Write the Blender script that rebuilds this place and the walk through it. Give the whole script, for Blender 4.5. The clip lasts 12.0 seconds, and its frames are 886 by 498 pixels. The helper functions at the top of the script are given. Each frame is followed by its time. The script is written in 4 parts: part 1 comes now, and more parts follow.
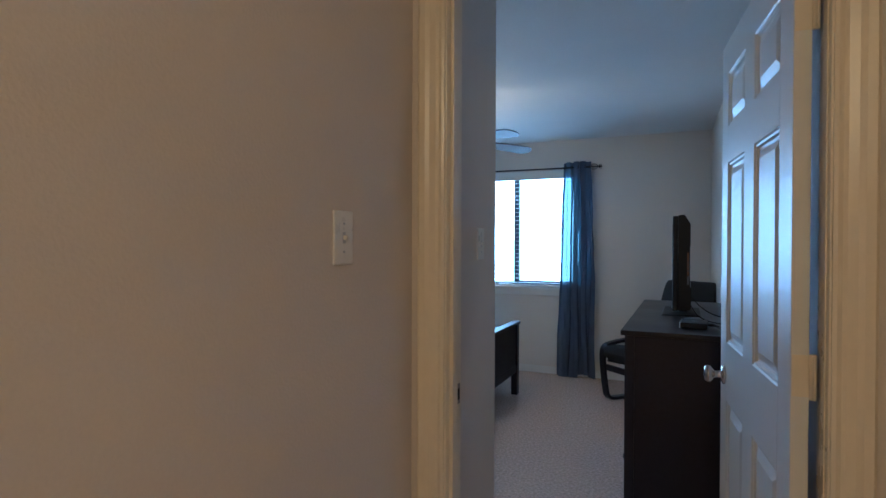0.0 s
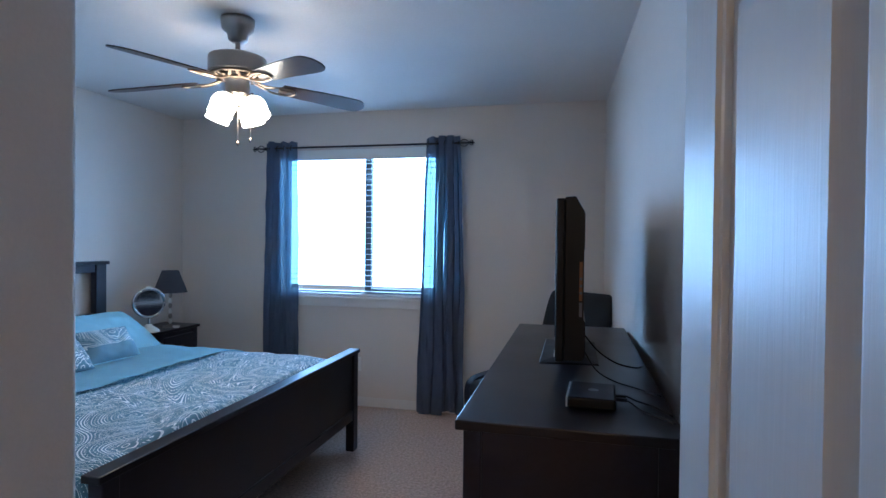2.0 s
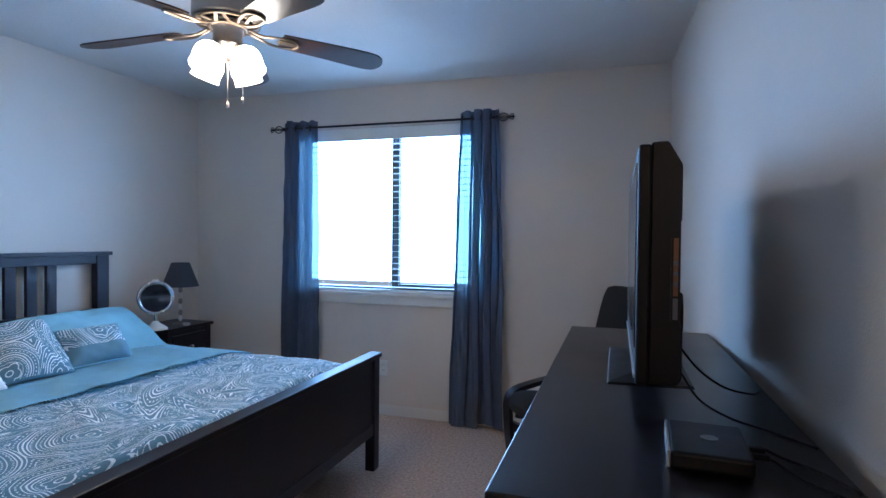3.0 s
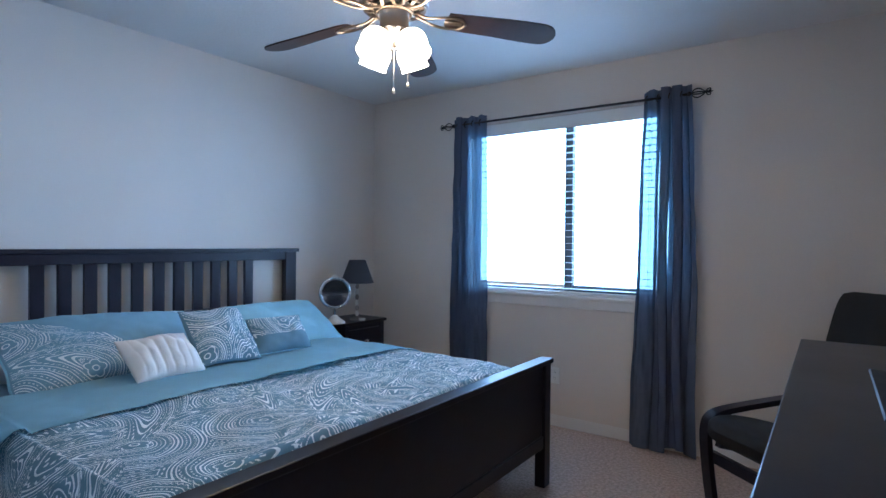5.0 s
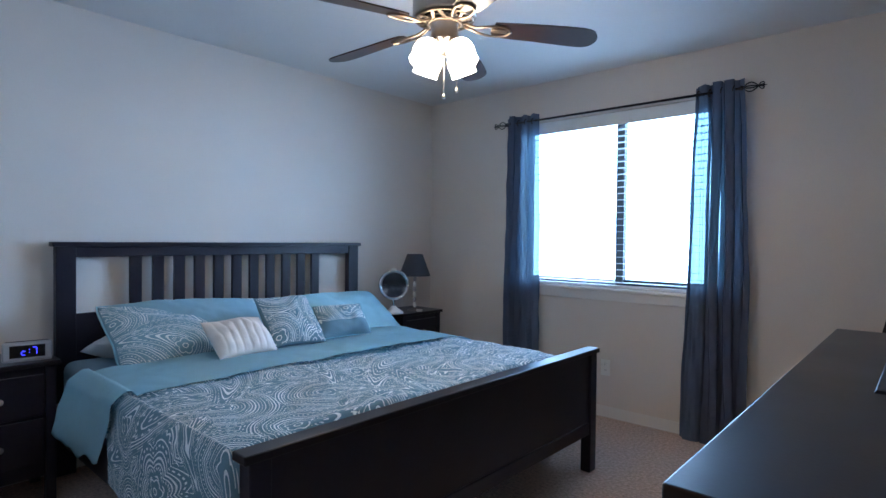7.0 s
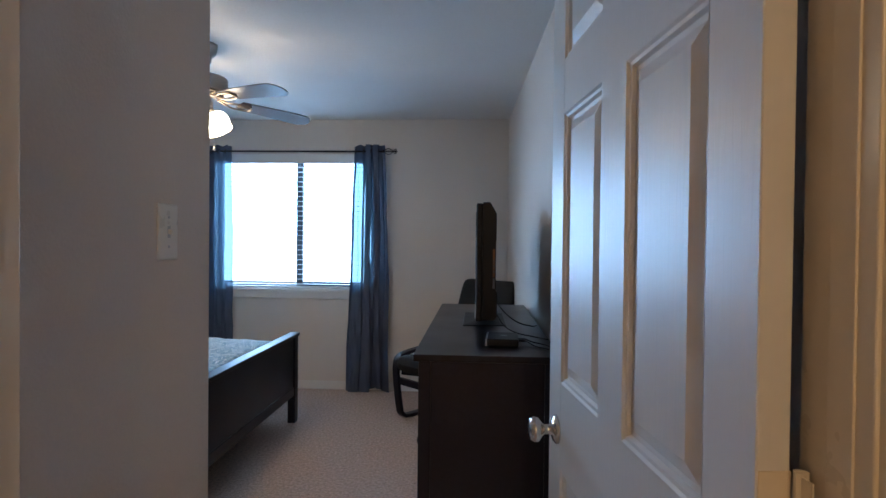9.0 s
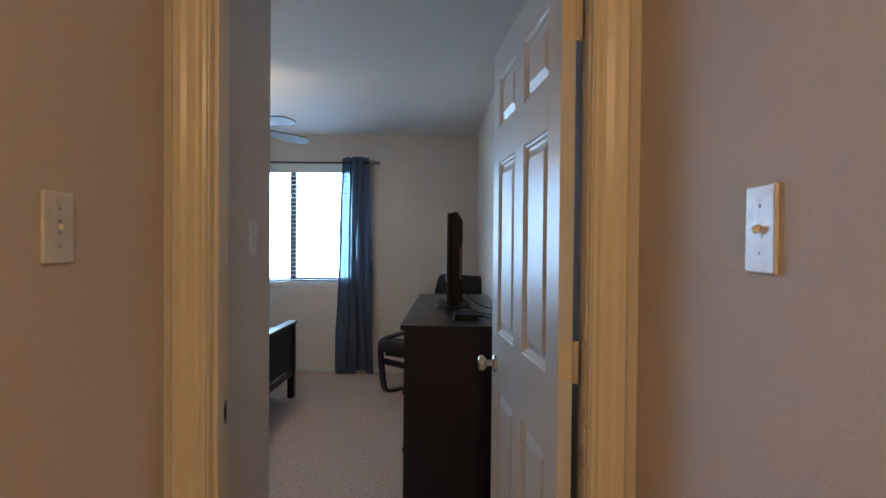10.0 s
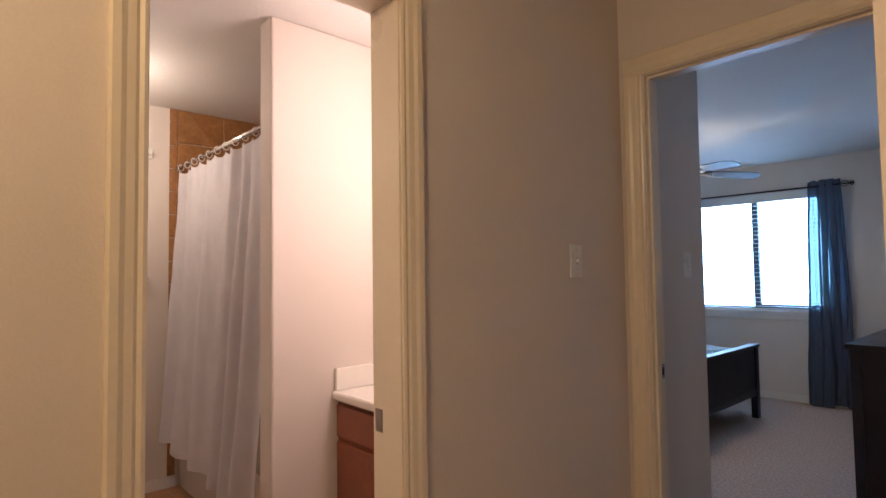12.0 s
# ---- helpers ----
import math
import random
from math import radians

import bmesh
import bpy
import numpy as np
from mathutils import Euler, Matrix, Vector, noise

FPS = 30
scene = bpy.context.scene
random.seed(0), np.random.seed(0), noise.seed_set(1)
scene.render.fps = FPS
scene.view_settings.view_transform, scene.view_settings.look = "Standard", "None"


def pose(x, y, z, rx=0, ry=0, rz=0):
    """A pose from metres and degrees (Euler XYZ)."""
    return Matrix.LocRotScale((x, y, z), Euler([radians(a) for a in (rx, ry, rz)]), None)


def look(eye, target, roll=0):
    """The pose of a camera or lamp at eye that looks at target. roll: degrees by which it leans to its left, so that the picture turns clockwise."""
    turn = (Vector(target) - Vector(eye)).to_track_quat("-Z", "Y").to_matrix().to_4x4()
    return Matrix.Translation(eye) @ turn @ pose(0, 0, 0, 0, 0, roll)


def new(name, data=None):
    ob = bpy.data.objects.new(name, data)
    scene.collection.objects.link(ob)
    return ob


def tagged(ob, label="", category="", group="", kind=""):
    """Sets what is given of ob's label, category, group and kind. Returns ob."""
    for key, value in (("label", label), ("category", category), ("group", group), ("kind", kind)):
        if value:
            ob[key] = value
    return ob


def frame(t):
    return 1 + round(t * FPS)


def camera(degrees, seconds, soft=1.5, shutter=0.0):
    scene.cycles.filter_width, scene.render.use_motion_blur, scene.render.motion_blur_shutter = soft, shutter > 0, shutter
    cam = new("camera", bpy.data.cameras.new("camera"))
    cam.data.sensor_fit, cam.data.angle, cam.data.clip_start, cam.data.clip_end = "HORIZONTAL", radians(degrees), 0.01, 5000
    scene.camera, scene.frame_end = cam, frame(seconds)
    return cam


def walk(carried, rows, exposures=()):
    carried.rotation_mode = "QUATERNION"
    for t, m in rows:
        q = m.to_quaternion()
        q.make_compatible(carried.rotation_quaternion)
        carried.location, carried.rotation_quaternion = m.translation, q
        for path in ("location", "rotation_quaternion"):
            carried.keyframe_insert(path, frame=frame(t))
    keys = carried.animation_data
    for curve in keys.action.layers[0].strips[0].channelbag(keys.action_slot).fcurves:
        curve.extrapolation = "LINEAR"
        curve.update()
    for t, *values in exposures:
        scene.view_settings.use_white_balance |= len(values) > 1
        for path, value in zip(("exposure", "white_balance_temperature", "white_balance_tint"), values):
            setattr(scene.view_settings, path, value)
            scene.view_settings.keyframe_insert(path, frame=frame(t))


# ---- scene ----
cam = camera(77.7, 12.0)
PATH = [
    (0, (0.095, 0.515, 1.366), (-0.717, 2.343, 1.347), 0.2),
    (0.5, (0.161, 0.789, 1.367), (-0.407, 2.707, 1.345), 0.1),
    (1, (0.164, 1.202, 1.386), (-0.307, 3.146, 1.362), 0.4),
    (1.5, (0.127, 1.615, 1.407), (-0.324, 3.563, 1.375), 0.5),
    (2, (0.078, 1.983, 1.384), (-0.386, 3.928, 1.354), 0.6),
    (2.5, (0.019, 2.284, 1.362), (-0.477, 4.221, 1.333), 0.7),
    (3, (-0.019, 2.503, 1.315), (-0.622, 4.41, 1.279), 0.6),
    (3.5, (-0.058, 2.633, 1.292), (-0.824, 4.481, 1.255), 0.3),
    (3.7, (-0.109, 2.645, 1.29), (-0.926, 4.47, 1.252), 0.5),
    (5.5, (-0.119, 2.733, 1.25), (-1.379, 4.287, 1.225), 0.4),
    (6, (-0.072, 2.736, 1.244), (-1.408, 4.224, 1.206), 0.4),
    (6.5, (-0.039, 2.727, 1.231), (-1.403, 4.189, 1.192), 0.5),
    (7, (0.039, 2.609, 1.24), (-1.289, 4.104, 1.206), 0.6),
    (7.5, (0.058, 2.341, 1.263), (-0.929, 4.08, 1.236), 1.2),
    (7.7, (0.059, 2.271, 1.249), (-0.725, 4.11, 1.235), 1.1),
    (9.3, (0.022, 1.091, 1.362), (-0.051, 3.09, 1.336), 0.7),
    (9.5, (0.024, 0.934, 1.359), (-0.024, 2.934, 1.333), 0.7),
    (10, (0.056, 0.631, 1.361), (0.02, 2.63, 1.333), 0.5),
    (10.5, (0.11, 0.291, 1.365), (0.054, 2.29, 1.354), 0.4),
    (11, (0.238, 0.11, 1.358), (-0.174, 2.067, 1.384), -0.1),
    (11.5, (0.404, -0.047, 1.351), (-0.679, 1.633, 1.416), -0.2),
    (12, (0.541, -0.13, 1.337), (-0.944, 1.206, 1.429), -0.8),
]
walk(cam, [(t, look(eye, target, roll)) for t, eye, target, roll in PATH], [(t, stops, kelvin, tint) for t, stops, kelvin, tint in ((0, -0.02, 5050, 2), (1, 0.0, 5050, 4), (2, 0.14, 5250, 10), (3, 0.21, 5300, 12), (6, 0.16, 5750, 13), (7.5, 0.20, 5850, 13), (9.5, 0.08, 6150, 10), (10.5, 0.02, 6650, 10), (12, -0.07, 5650, 13))])


# ---- world, sun, large lights ----
world = bpy.data.worlds.new("sky")
scene.world = world
world.use_nodes = True
wn = world.node_tree.nodes
sky = wn.new("ShaderNodeTexSky")
sky.sky_type, sky.sun_disc = "NISHITA", False
sky.sun_elevation, sky.sun_rotation = radians(48), radians(200)
wn["Background"].inputs["Strength"].default_value = 0.12
world.node_tree.links.new(sky.outputs["Color"], wn["Background"].inputs["Color"])


def lamp(name, kind, energy, colour, m, **more):
    data = bpy.data.lights.new(name, kind)
    data.energy, data.color = energy, colour
    for key, value in more.items():
        if key == "size":
            data.shape, data.size, data.size_y = "RECTANGLE", value[0], value[1]
        elif key == "radius":
            data.shadow_soft_size = value
        elif key == "angle":
            data.angle = value
    ob = new(name, data)
    ob.matrix_world = m
    return ob


SKY_POWER, HALL_POWER, BATH_POWER, FAN_GLOW = 715, 31, 24, 19
lamp("sun", "SUN", 3.0, (1, 0.95, 0.88), look((-3, -12, 14), (0, 0, 0)), angle=radians(0.6))
lamp("window_daylight", "AREA", SKY_POWER, (0.40, 0.655, 1.0), pose(-1.64, 7.0, 2.0, -50, 0, 0), size=(5.0, 3.0))
lamp("landing_lamp", "POINT", HALL_POWER, (1.0, 0.67, 0.33), pose(0.30, -0.64, 2.24), radius=0.12)
lamp("bath_ceiling_lamp", "POINT", BATH_POWER * 1.0, (1.0, 0.75, 0.53), pose(-2.70, 0.32, 2.28), radius=0.10)
lamp("vanity_lamp", "POINT", BATH_POWER * 0.92, (1.0, 0.74, 0.61), pose(-0.88, 1.30, 1.90), radius=0.10)

# ---- materials ----


def mat(name, colour, rough=0.6, metal=0.0, spread=0.06, scale=6.0, fine=90.0, bump=0.1, depth=0.004, coat=0.0, spec=0.5, blend=0.45):
    """A surface with mottling at two scales and fine relief."""
    m = bpy.data.materials.new(name)
    m.use_nodes = True
    n, l = m.node_tree.nodes, m.node_tree.links
    b = n["Principled BSDF"]
    b.inputs["Metallic"].default_value = metal
    b.inputs["Coat Weight"].default_value = coat
    b.inputs["Specular IOR Level"].default_value = spec
    co = n.new("ShaderNodeTexCoord")
    big, small = n.new("ShaderNodeTexNoise"), n.new("ShaderNodeTexNoise")
    big.inputs["Scale"].default_value, small.inputs["Scale"].default_value = scale, fine
    big.inputs["Detail"].default_value, small.inputs["Detail"].default_value = 5, 3
    for t in (big, small):
        l.new(co.outputs["Object"], t.inputs["Vector"])
    mixn = n.new("ShaderNodeMix")
    mixn.data_type = "FLOAT"
    mixn.inputs[0].default_value = blend
    l.new(big.outputs["Fac"], mixn.inputs[2])
    l.new(small.outputs["Fac"], mixn.inputs[3])
    ramp = n.new("ShaderNodeValToRGB")
    ramp.color_ramp.elements[0].position, ramp.color_ramp.elements[1].position = 0.3, 0.7
    ramp.color_ramp.elements[0].color = (*[c * (1 - spread) for c in colour], 1)
    ramp.color_ramp.elements[1].color = (*[min(1, c * (1 + spread)) for c in colour], 1)
    l.new(mixn.outputs[0], ramp.inputs["Fac"])
    l.new(ramp.outputs["Color"], b.inputs["Base Color"])
    rr = n.new("ShaderNodeMapRange")
    rr.inputs["To Min"].default_value, rr.inputs["To Max"].default_value = max(0.02, rough - 0.07), min(1, rough + 0.07)
    l.new(big.outputs["Fac"], rr.inputs["Value"])
    l.new(rr.outputs["Result"], b.inputs["Roughness"])
    if bump:
        bp = n.new("ShaderNodeBump")
        bp.inputs["Strength"].default_value, bp.inputs["Distance"].default_value = bump, depth
        l.new(small.outputs["Fac"], bp.inputs["Height"])
        l.new(bp.outputs["Normal"], b.inputs["Normal"])
    return m


def grain(m, stretch=(1, 1, 18), scale=14.0, strength=0.12, depth=0.002):
    """Wood grain relief on a material, long along the smallest stretch."""
    n, l = m.node_tree.nodes, m.node_tree.links
    co, mp, ns, bp = n.new("ShaderNodeTexCoord"), n.new("ShaderNodeMapping"), n.new("ShaderNodeTexNoise"), n.new("ShaderNodeBump")
    mp.inputs["Scale"].default_value = stretch
    ns.inputs["Scale"].default_value, ns.inputs["Detail"].default_value, ns.inputs["Distortion"].default_value = scale, 4, 0.6
    bp.inputs["Strength"].default_value, bp.inputs["Distance"].default_value = strength, depth
    l.new(co.outputs["Object"], mp.inputs["Vector"])
    l.new(mp.outputs["Vector"], ns.inputs["Vector"])
    l.new(ns.outputs["Fac"], bp.inputs["Height"])
    l.new(bp.outputs["Normal"], n["Principled BSDF"].inputs["Normal"])
    return m


def glow(name, colour, strength):
    m = bpy.data.materials.new(name)
    m.use_nodes = True
    b = m.node_tree.nodes["Principled BSDF"]
    b.inputs["Base Color"].default_value = (*colour, 1)
    b.inputs["Emission Color"].default_value = (*colour, 1)
    b.inputs["Emission Strength"].default_value = strength
    return m


def cloth(name, colour, through_colour, share, clear=0.0, weave=420.0, bump=0.25):
    """Thin cloth that lets light through."""
    m = mat(name, colour, rough=0.9, spread=0.10, scale=9, fine=weave, bump=bump, depth=0.002, spec=0.15)
    n, l = m.node_tree.nodes, m.node_tree.links
    out, b = n["Material Output"], n["Principled BSDF"]
    tr, mx = n.new("ShaderNodeBsdfTranslucent"), n.new("ShaderNodeMixShader")
    tr.inputs["Color"].default_value = (*through_colour, 1)
    mx.inputs["Fac"].default_value = share
    l.new(b.outputs["BSDF"], mx.inputs[1])
    l.new(tr.outputs["BSDF"], mx.inputs[2])
    last = mx
    if clear:
        tp, m2 = n.new("ShaderNodeBsdfTransparent"), n.new("ShaderNodeMixShader")
        tp.inputs["Color"].default_value = (0.66, 0.90, 0.95, 1)
        m2.inputs["Fac"].default_value = clear
        l.new(mx.outputs["Shader"], m2.inputs[1])
        l.new(tp.outputs["BSDF"], m2.inputs[2])
        last = m2
    l.new(last.outputs["Shader"], out.inputs["Surface"])
    return m


WALL = mat("beige_wall_paint", (0.71, 0.64, 0.575), 0.75, spread=0.04, scale=2.2, fine=170, bump=0.30, depth=0.0028, spec=0.3)
CEIL = mat("ceiling_paint", (0.74, 0.71, 0.68), 0.9, spread=0.03, scale=3, fine=60, bump=0.3, depth=0.006, spec=0.2)
TRIM = mat("cream_trim_paint", (0.79, 0.70, 0.55), 0.30, spread=0.03, scale=5, fine=60, bump=0.04)
WTRIM = mat("white_trim_paint", (0.76, 0.73, 0.69), 0.35, spread=0.03, scale=5, fine=60, bump=0.04)
DOORW = grain(mat("white_moulded_door_paint", (0.74, 0.73, 0.70), 0.34, spread=0.02, scale=1.5, fine=60, bump=0.0), (9, 9, 0.55), 14, 0.30, 0.0014)
CARPET = mat("beige_carpet", (0.54, 0.405, 0.335), 1.0, spread=0.42, scale=60, fine=170, bump=0.6, depth=0.008, spec=0.05, blend=0.40)
DARK = grain(mat("black_brown_wood", (0.0140, 0.0120, 0.0215), 0.36, spread=0.25, scale=5, fine=70, bump=0.0, spec=0.38), (1.5, 12, 12), 10, 0.10, 0.0015)
DARKTOP = mat("black_brown_wood_top", (0.012, 0.0102, 0.0140), 0.31, spread=0.25, scale=4, fine=140, bump=0.08, depth=0.001, spec=0.38)
LINEN = mat("pale_blue_cotton", (0.32, 0.565, 0.66), 0.88, spread=0.06, scale=7, fine=300, bump=0.25, depth=0.003, spec=0.2)
SHAM = mat("muted_blue_cotton", (0.235, 0.40, 0.495), 0.88, spread=0.08, scale=7, fine=300, bump=0.25, depth=0.003, spec=0.2)
SHEET = mat("grey_blue_sheet", (0.30, 0.42, 0.52), 0.9, spread=0.06, scale=7, fine=300, bump=0.25, depth=0.003, spec=0.2)
WHITE_C = mat("white_cotton", (0.74, 0.72, 0.70), 0.9, spread=0.04, scale=9, fine=300, bump=0.25, depth=0.003, spec=0.2)
# LINEN lightened for the folded edge: light from above is put into the colour
LINEN_LIT = mat("pale_blue_cotton_lit", (0.45, 0.73, 0.84), 0.88, spread=0.06, scale=7, fine=300, bump=0.25, depth=0.003, spec=0.2)
SLATE = mat("slate_blue_sateen", (0.160, 0.275, 0.345), 0.80, spread=0.10, scale=5, fine=300, bump=0.25, depth=0.003, spec=0.25)
PRINT = mat("white_printed_line", (0.84, 0.90, 0.91), 0.85, spread=0.08, scale=9, fine=200, bump=0.1, depth=0.001, spec=0.2)
CURT = cloth("blue_sheer_cloth", (0.102, 0.118, 0.178), (0.16, 0.34, 0.50), 0.07, 0.15, 300, 0.5)
SHOWER = cloth("white_shower_cloth", (0.78, 0.76, 0.78), (0.85, 0.85, 0.92), 0.35, 0.0, 240, 0.15)
IRON = mat("black_iron", (0.03, 0.028, 0.03), 0.45, 0.8, 0.15, 20, 120, 0.15)
NICKEL = mat("brushed_nickel", (0.38, 0.34, 0.31), 0.34, 1.0, 0.06, 8, 160, 0.03)
# Nickel copy, darker and browner: warm lamplight on the fan fittings painted in
BRACKET = mat("warm_lit_nickel", (0.30, 0.235, 0.18), 0.42, 1.0, 0.08, 8, 160, 0.03)
EMBLEM = mat("grey_emblem", (0.09, 0.09, 0.10), 0.4, bump=0.0)
SATIN = mat("satin_nickel", (0.62, 0.60, 0.57), 0.22, 1.0, 0.04, 8, 120, 0.02)
CHROME = mat("chrome", (0.80, 0.80, 0.80), 0.10, 1.0, 0.02, 8, 60, 0.0)
BLADE = grain(mat("walnut_fan_blade", (0.045, 0.024, 0.019), 0.36, spread=0.3, scale=7, fine=40, bump=0.0, coat=0.1), (3, 14, 14), 8, 0.08)
SHADE_ON = glow("lit_frosted_glass", (1.0, 0.83, 0.60), FAN_GLOW)
PLASTIC = mat("black_plastic", (0.005, 0.0052, 0.0075), 0.45, spread=0.15, scale=15, fine=200, bump=0.05, spec=0.25)
SCREEN = mat("tv_screen", (0.008, 0.009, 0.011), 0.12, spread=0.1, scale=4, fine=60, bump=0.0)
WPLAST = mat("white_plastic", (0.80, 0.78, 0.73), 0.28, spread=0.02, scale=9, fine=90, bump=0.0)
SILVER = mat("silver_plastic", (0.55, 0.56, 0.58), 0.35, 0.5, 0.05, 9, 90, 0.02)
DVOID = mat("dark_slot", (0.01, 0.01, 0.01), 0.6, bump=0.0)
ORANGE = mat("orange_sticker", (0.17, 0.06, 0.016), 0.5, spread=0.1, scale=20, bump=0.0)
LED = glow("blue_led", (0.05, 0.05, 1.0), 3.0)
GREYSH = mat("grey_lampshade_cloth", (0.045, 0.048, 0.06), 0.9, spread=0.1, scale=20, fine=400, bump=0.3, depth=0.002)
MIRROR = mat("mirror_glass", (0.85, 0.85, 0.86), 0.03, 1.0, 0.01, 3, 20, 0.0)
CHAIRC = mat("black_chair_cloth", (0.014, 0.013, 0.014), 0.85, spread=0.2, scale=12, fine=260, bump=0.3, depth=0.003)
FRAMEM = mat("dark_bronze_window_frame", (0.05, 0.055, 0.06), 0.4, 0.3, 0.1, 10, 90, 0.03)
SLAT = mat("white_blind_slat", (0.80, 0.80, 0.78), 0.4, spread=0.02, scale=12, fine=90, bump=0.02)
TILE = mat("brown_wall_tile", (0.34, 0.165, 0.06), 0.25, spread=0.25, scale=9, fine=40, bump=0.05)
FTILE = mat("tan_floor_tile", (0.30, 0.155, 0.075), 0.30, spread=0.25, scale=9, fine=40, bump=0.05)
GROUT = mat("grout", (0.42, 0.34, 0.26), 0.9, bump=0.1)
CHERRY = grain(mat("cherry_cabinet_wood", (0.26, 0.070, 0.026), 0.35, spread=0.2, scale=6, fine=50, bump=0.0, coat=0.2), (9, 9, 1.2), 9, 0.1)
MARBLE = mat("white_cultured_marble", (0.82, 0.78, 0.72), 0.18, spread=0.03, scale=5, fine=30, bump=0.0, coat=0.3)
TUBM = mat("white_tub_enamel", (0.80, 0.77, 0.70), 0.15, spread=0.02, scale=5, fine=30, bump=0.0, coat=0.3)
EARTH = mat("pale_ground", (0.35, 0.34, 0.30), 0.9, spread=0.2, scale=0.4, fine=8, bump=0.2)
GLASS = bpy.data.materials.new("window_glass")
GLASS.use_nodes = True
gb = GLASS.node_tree.nodes["Principled BSDF"]
gb.inputs["Transmission Weight"].default_value, gb.inputs["Roughness"].default_value, gb.inputs["IOR"].default_value = 1.0, 0.0, 1.1

# ---- building helpers ----
OFF = {}


def thing(name, label, category, origin=(0, 0, 0), m=None, group="", kind=""):
    """An Empty at a thing's base. With an origin its parts are given in world metres, with a pose m in its own."""
    ob = new(name)
    ob.empty_display_size = 0.1
    if m is not None:
        ob.matrix_world = m
        OFF[ob] = Vector((0, 0, 0))
    else:
        ob.location = origin
        OFF[ob] = Vector(origin)
    return tagged(ob, label, category, group, kind)


def part(name, bm, material, parent=None, label="", smooth=False):
    me = bpy.data.meshes.new(name)
    if parent is not None:
        bmesh.ops.translate(bm, verts=bm.verts, vec=-OFF[parent])
    bmesh.ops.recalc_face_normals(bm, faces=bm.faces)
    bm.to_mesh(me)
    bm.free()
    me.materials.append(material)
    if smooth:
        for p in me.polygons:
            p.use_smooth = True
    ob = new(name, me)
    if parent is not None:
        ob.parent = parent
        OFF[ob] = OFF[parent]
    return tagged(ob, label) if label else ob


def single(name, bm, material, label, category="", kind="", smooth=False, group=""):
    """A thing that is one mesh in world metres."""
    return tagged(part(name, bm, material, None, "", smooth), label, category, group, kind)


def box(x0, x1, y0, y1, z0, z1, bev=0.0, bm=None, seg=2, m=None):
    bm = bm or bmesh.new()
    g = bmesh.ops.create_cube(bm, size=1)["verts"]
    for v in g:
        v.co = Vector(((x0 + x1) / 2 + v.co.x * (x1 - x0), (y0 + y1) / 2 + v.co.y * (y1 - y0), (z0 + z1) / 2 + v.co.z * (z1 - z0)))
    if m is not None:
        bmesh.ops.transform(bm, matrix=m, verts=g)
    if bev:
        edges = {e for v in g for e in v.link_edges}
        bmesh.ops.bevel(bm, geom=list(edges), offset=bev, segments=seg, profile=0.5, affect="EDGES")
    return bm


def lathe(profile, n=24, m=None, bm=None):
    """A body turned round z from (radius, height) pairs."""
    bm = bm or bmesh.new()
    m = m or Matrix()
    rows = []
    for r, z in profile:
        if r < 1e-5:
            rows.append([bm.verts.new(m @ Vector((0, 0, z)))])
        else:
            rows.append([bm.verts.new(m @ Vector((r * math.cos(2 * math.pi * k / n), r * math.sin(2 * math.pi * k / n), z))) for k in range(n)])
    for a, b in zip(rows, rows[1:]):
        for k in range(n):
            q = [a[k % len(a)], a[(k + 1) % len(a)], b[(k + 1) % len(b)], b[k % len(b)]]
            q = list(dict.fromkeys(q))
            if len(q) > 2:
                bm.faces.new(q)
    return bm


def tube(points, radius, n=8, bm=None, flat=None):
    """A round bar along points; flat=(w, h) gives a flat bar."""
    bm = bm or bmesh.new()
    pts = [Vector(p) for p in points]
    rings, side = [], None
    for i, p in enumerate(pts):
        d = (pts[min(i + 1, len(pts) - 1)] - pts[max(i - 1, 0)]).normalized()
        if side is None:
            side = d.orthogonal().normalized() if abs(d.z) > 0.99 else d.cross(Vector((0, 0, 1))).normalized()
        side = (side - d * side.dot(d)).normalized()
        up = side.cross(d)
        if flat:
            ring = [p + side * a * flat[0] / 2 + up * b * flat[1] / 2 for a, b in ((-1, -1), (1, -1), (1, 1), (-1, 1))]
        else:
            ring = [p + radius * (math.cos(2 * math.pi * k / n) * side + math.sin(2 * math.pi * k / n) * up) for k in range(n)]
        rings.append([bm.verts.new(q) for q in ring])
    c = len(rings[0])
    for a, b in zip(rings, rings[1:]):
        for k in range(c):
            bm.faces.new((a[k], a[(k + 1) % c], b[(k + 1) % c], b[k]))
    bm.faces.new(rings[0])
    bm.faces.new(rings[-1])
    return bm


def smooth_line(points, steps=6):
    """Points on a Catmull-Rom curve."""
    p = [Vector(q) for q in points]
    p = [2 * p[0] - p[1]] + p + [2 * p[-1] - p[-2]]
    out = []
    for i in range(1, len(p) - 2):
        for k in range(steps):
            t = k / steps
            a, b, c, d = p[i - 1], p[i], p[i + 1], p[i + 2]
            out.append(0.5 * (2 * b + (c - a) * t + (2 * a - 5 * b + 4 * c - d) * t * t + (3 * b - a - 3 * c + d) * t ** 3))
    return out + [p[-2]]


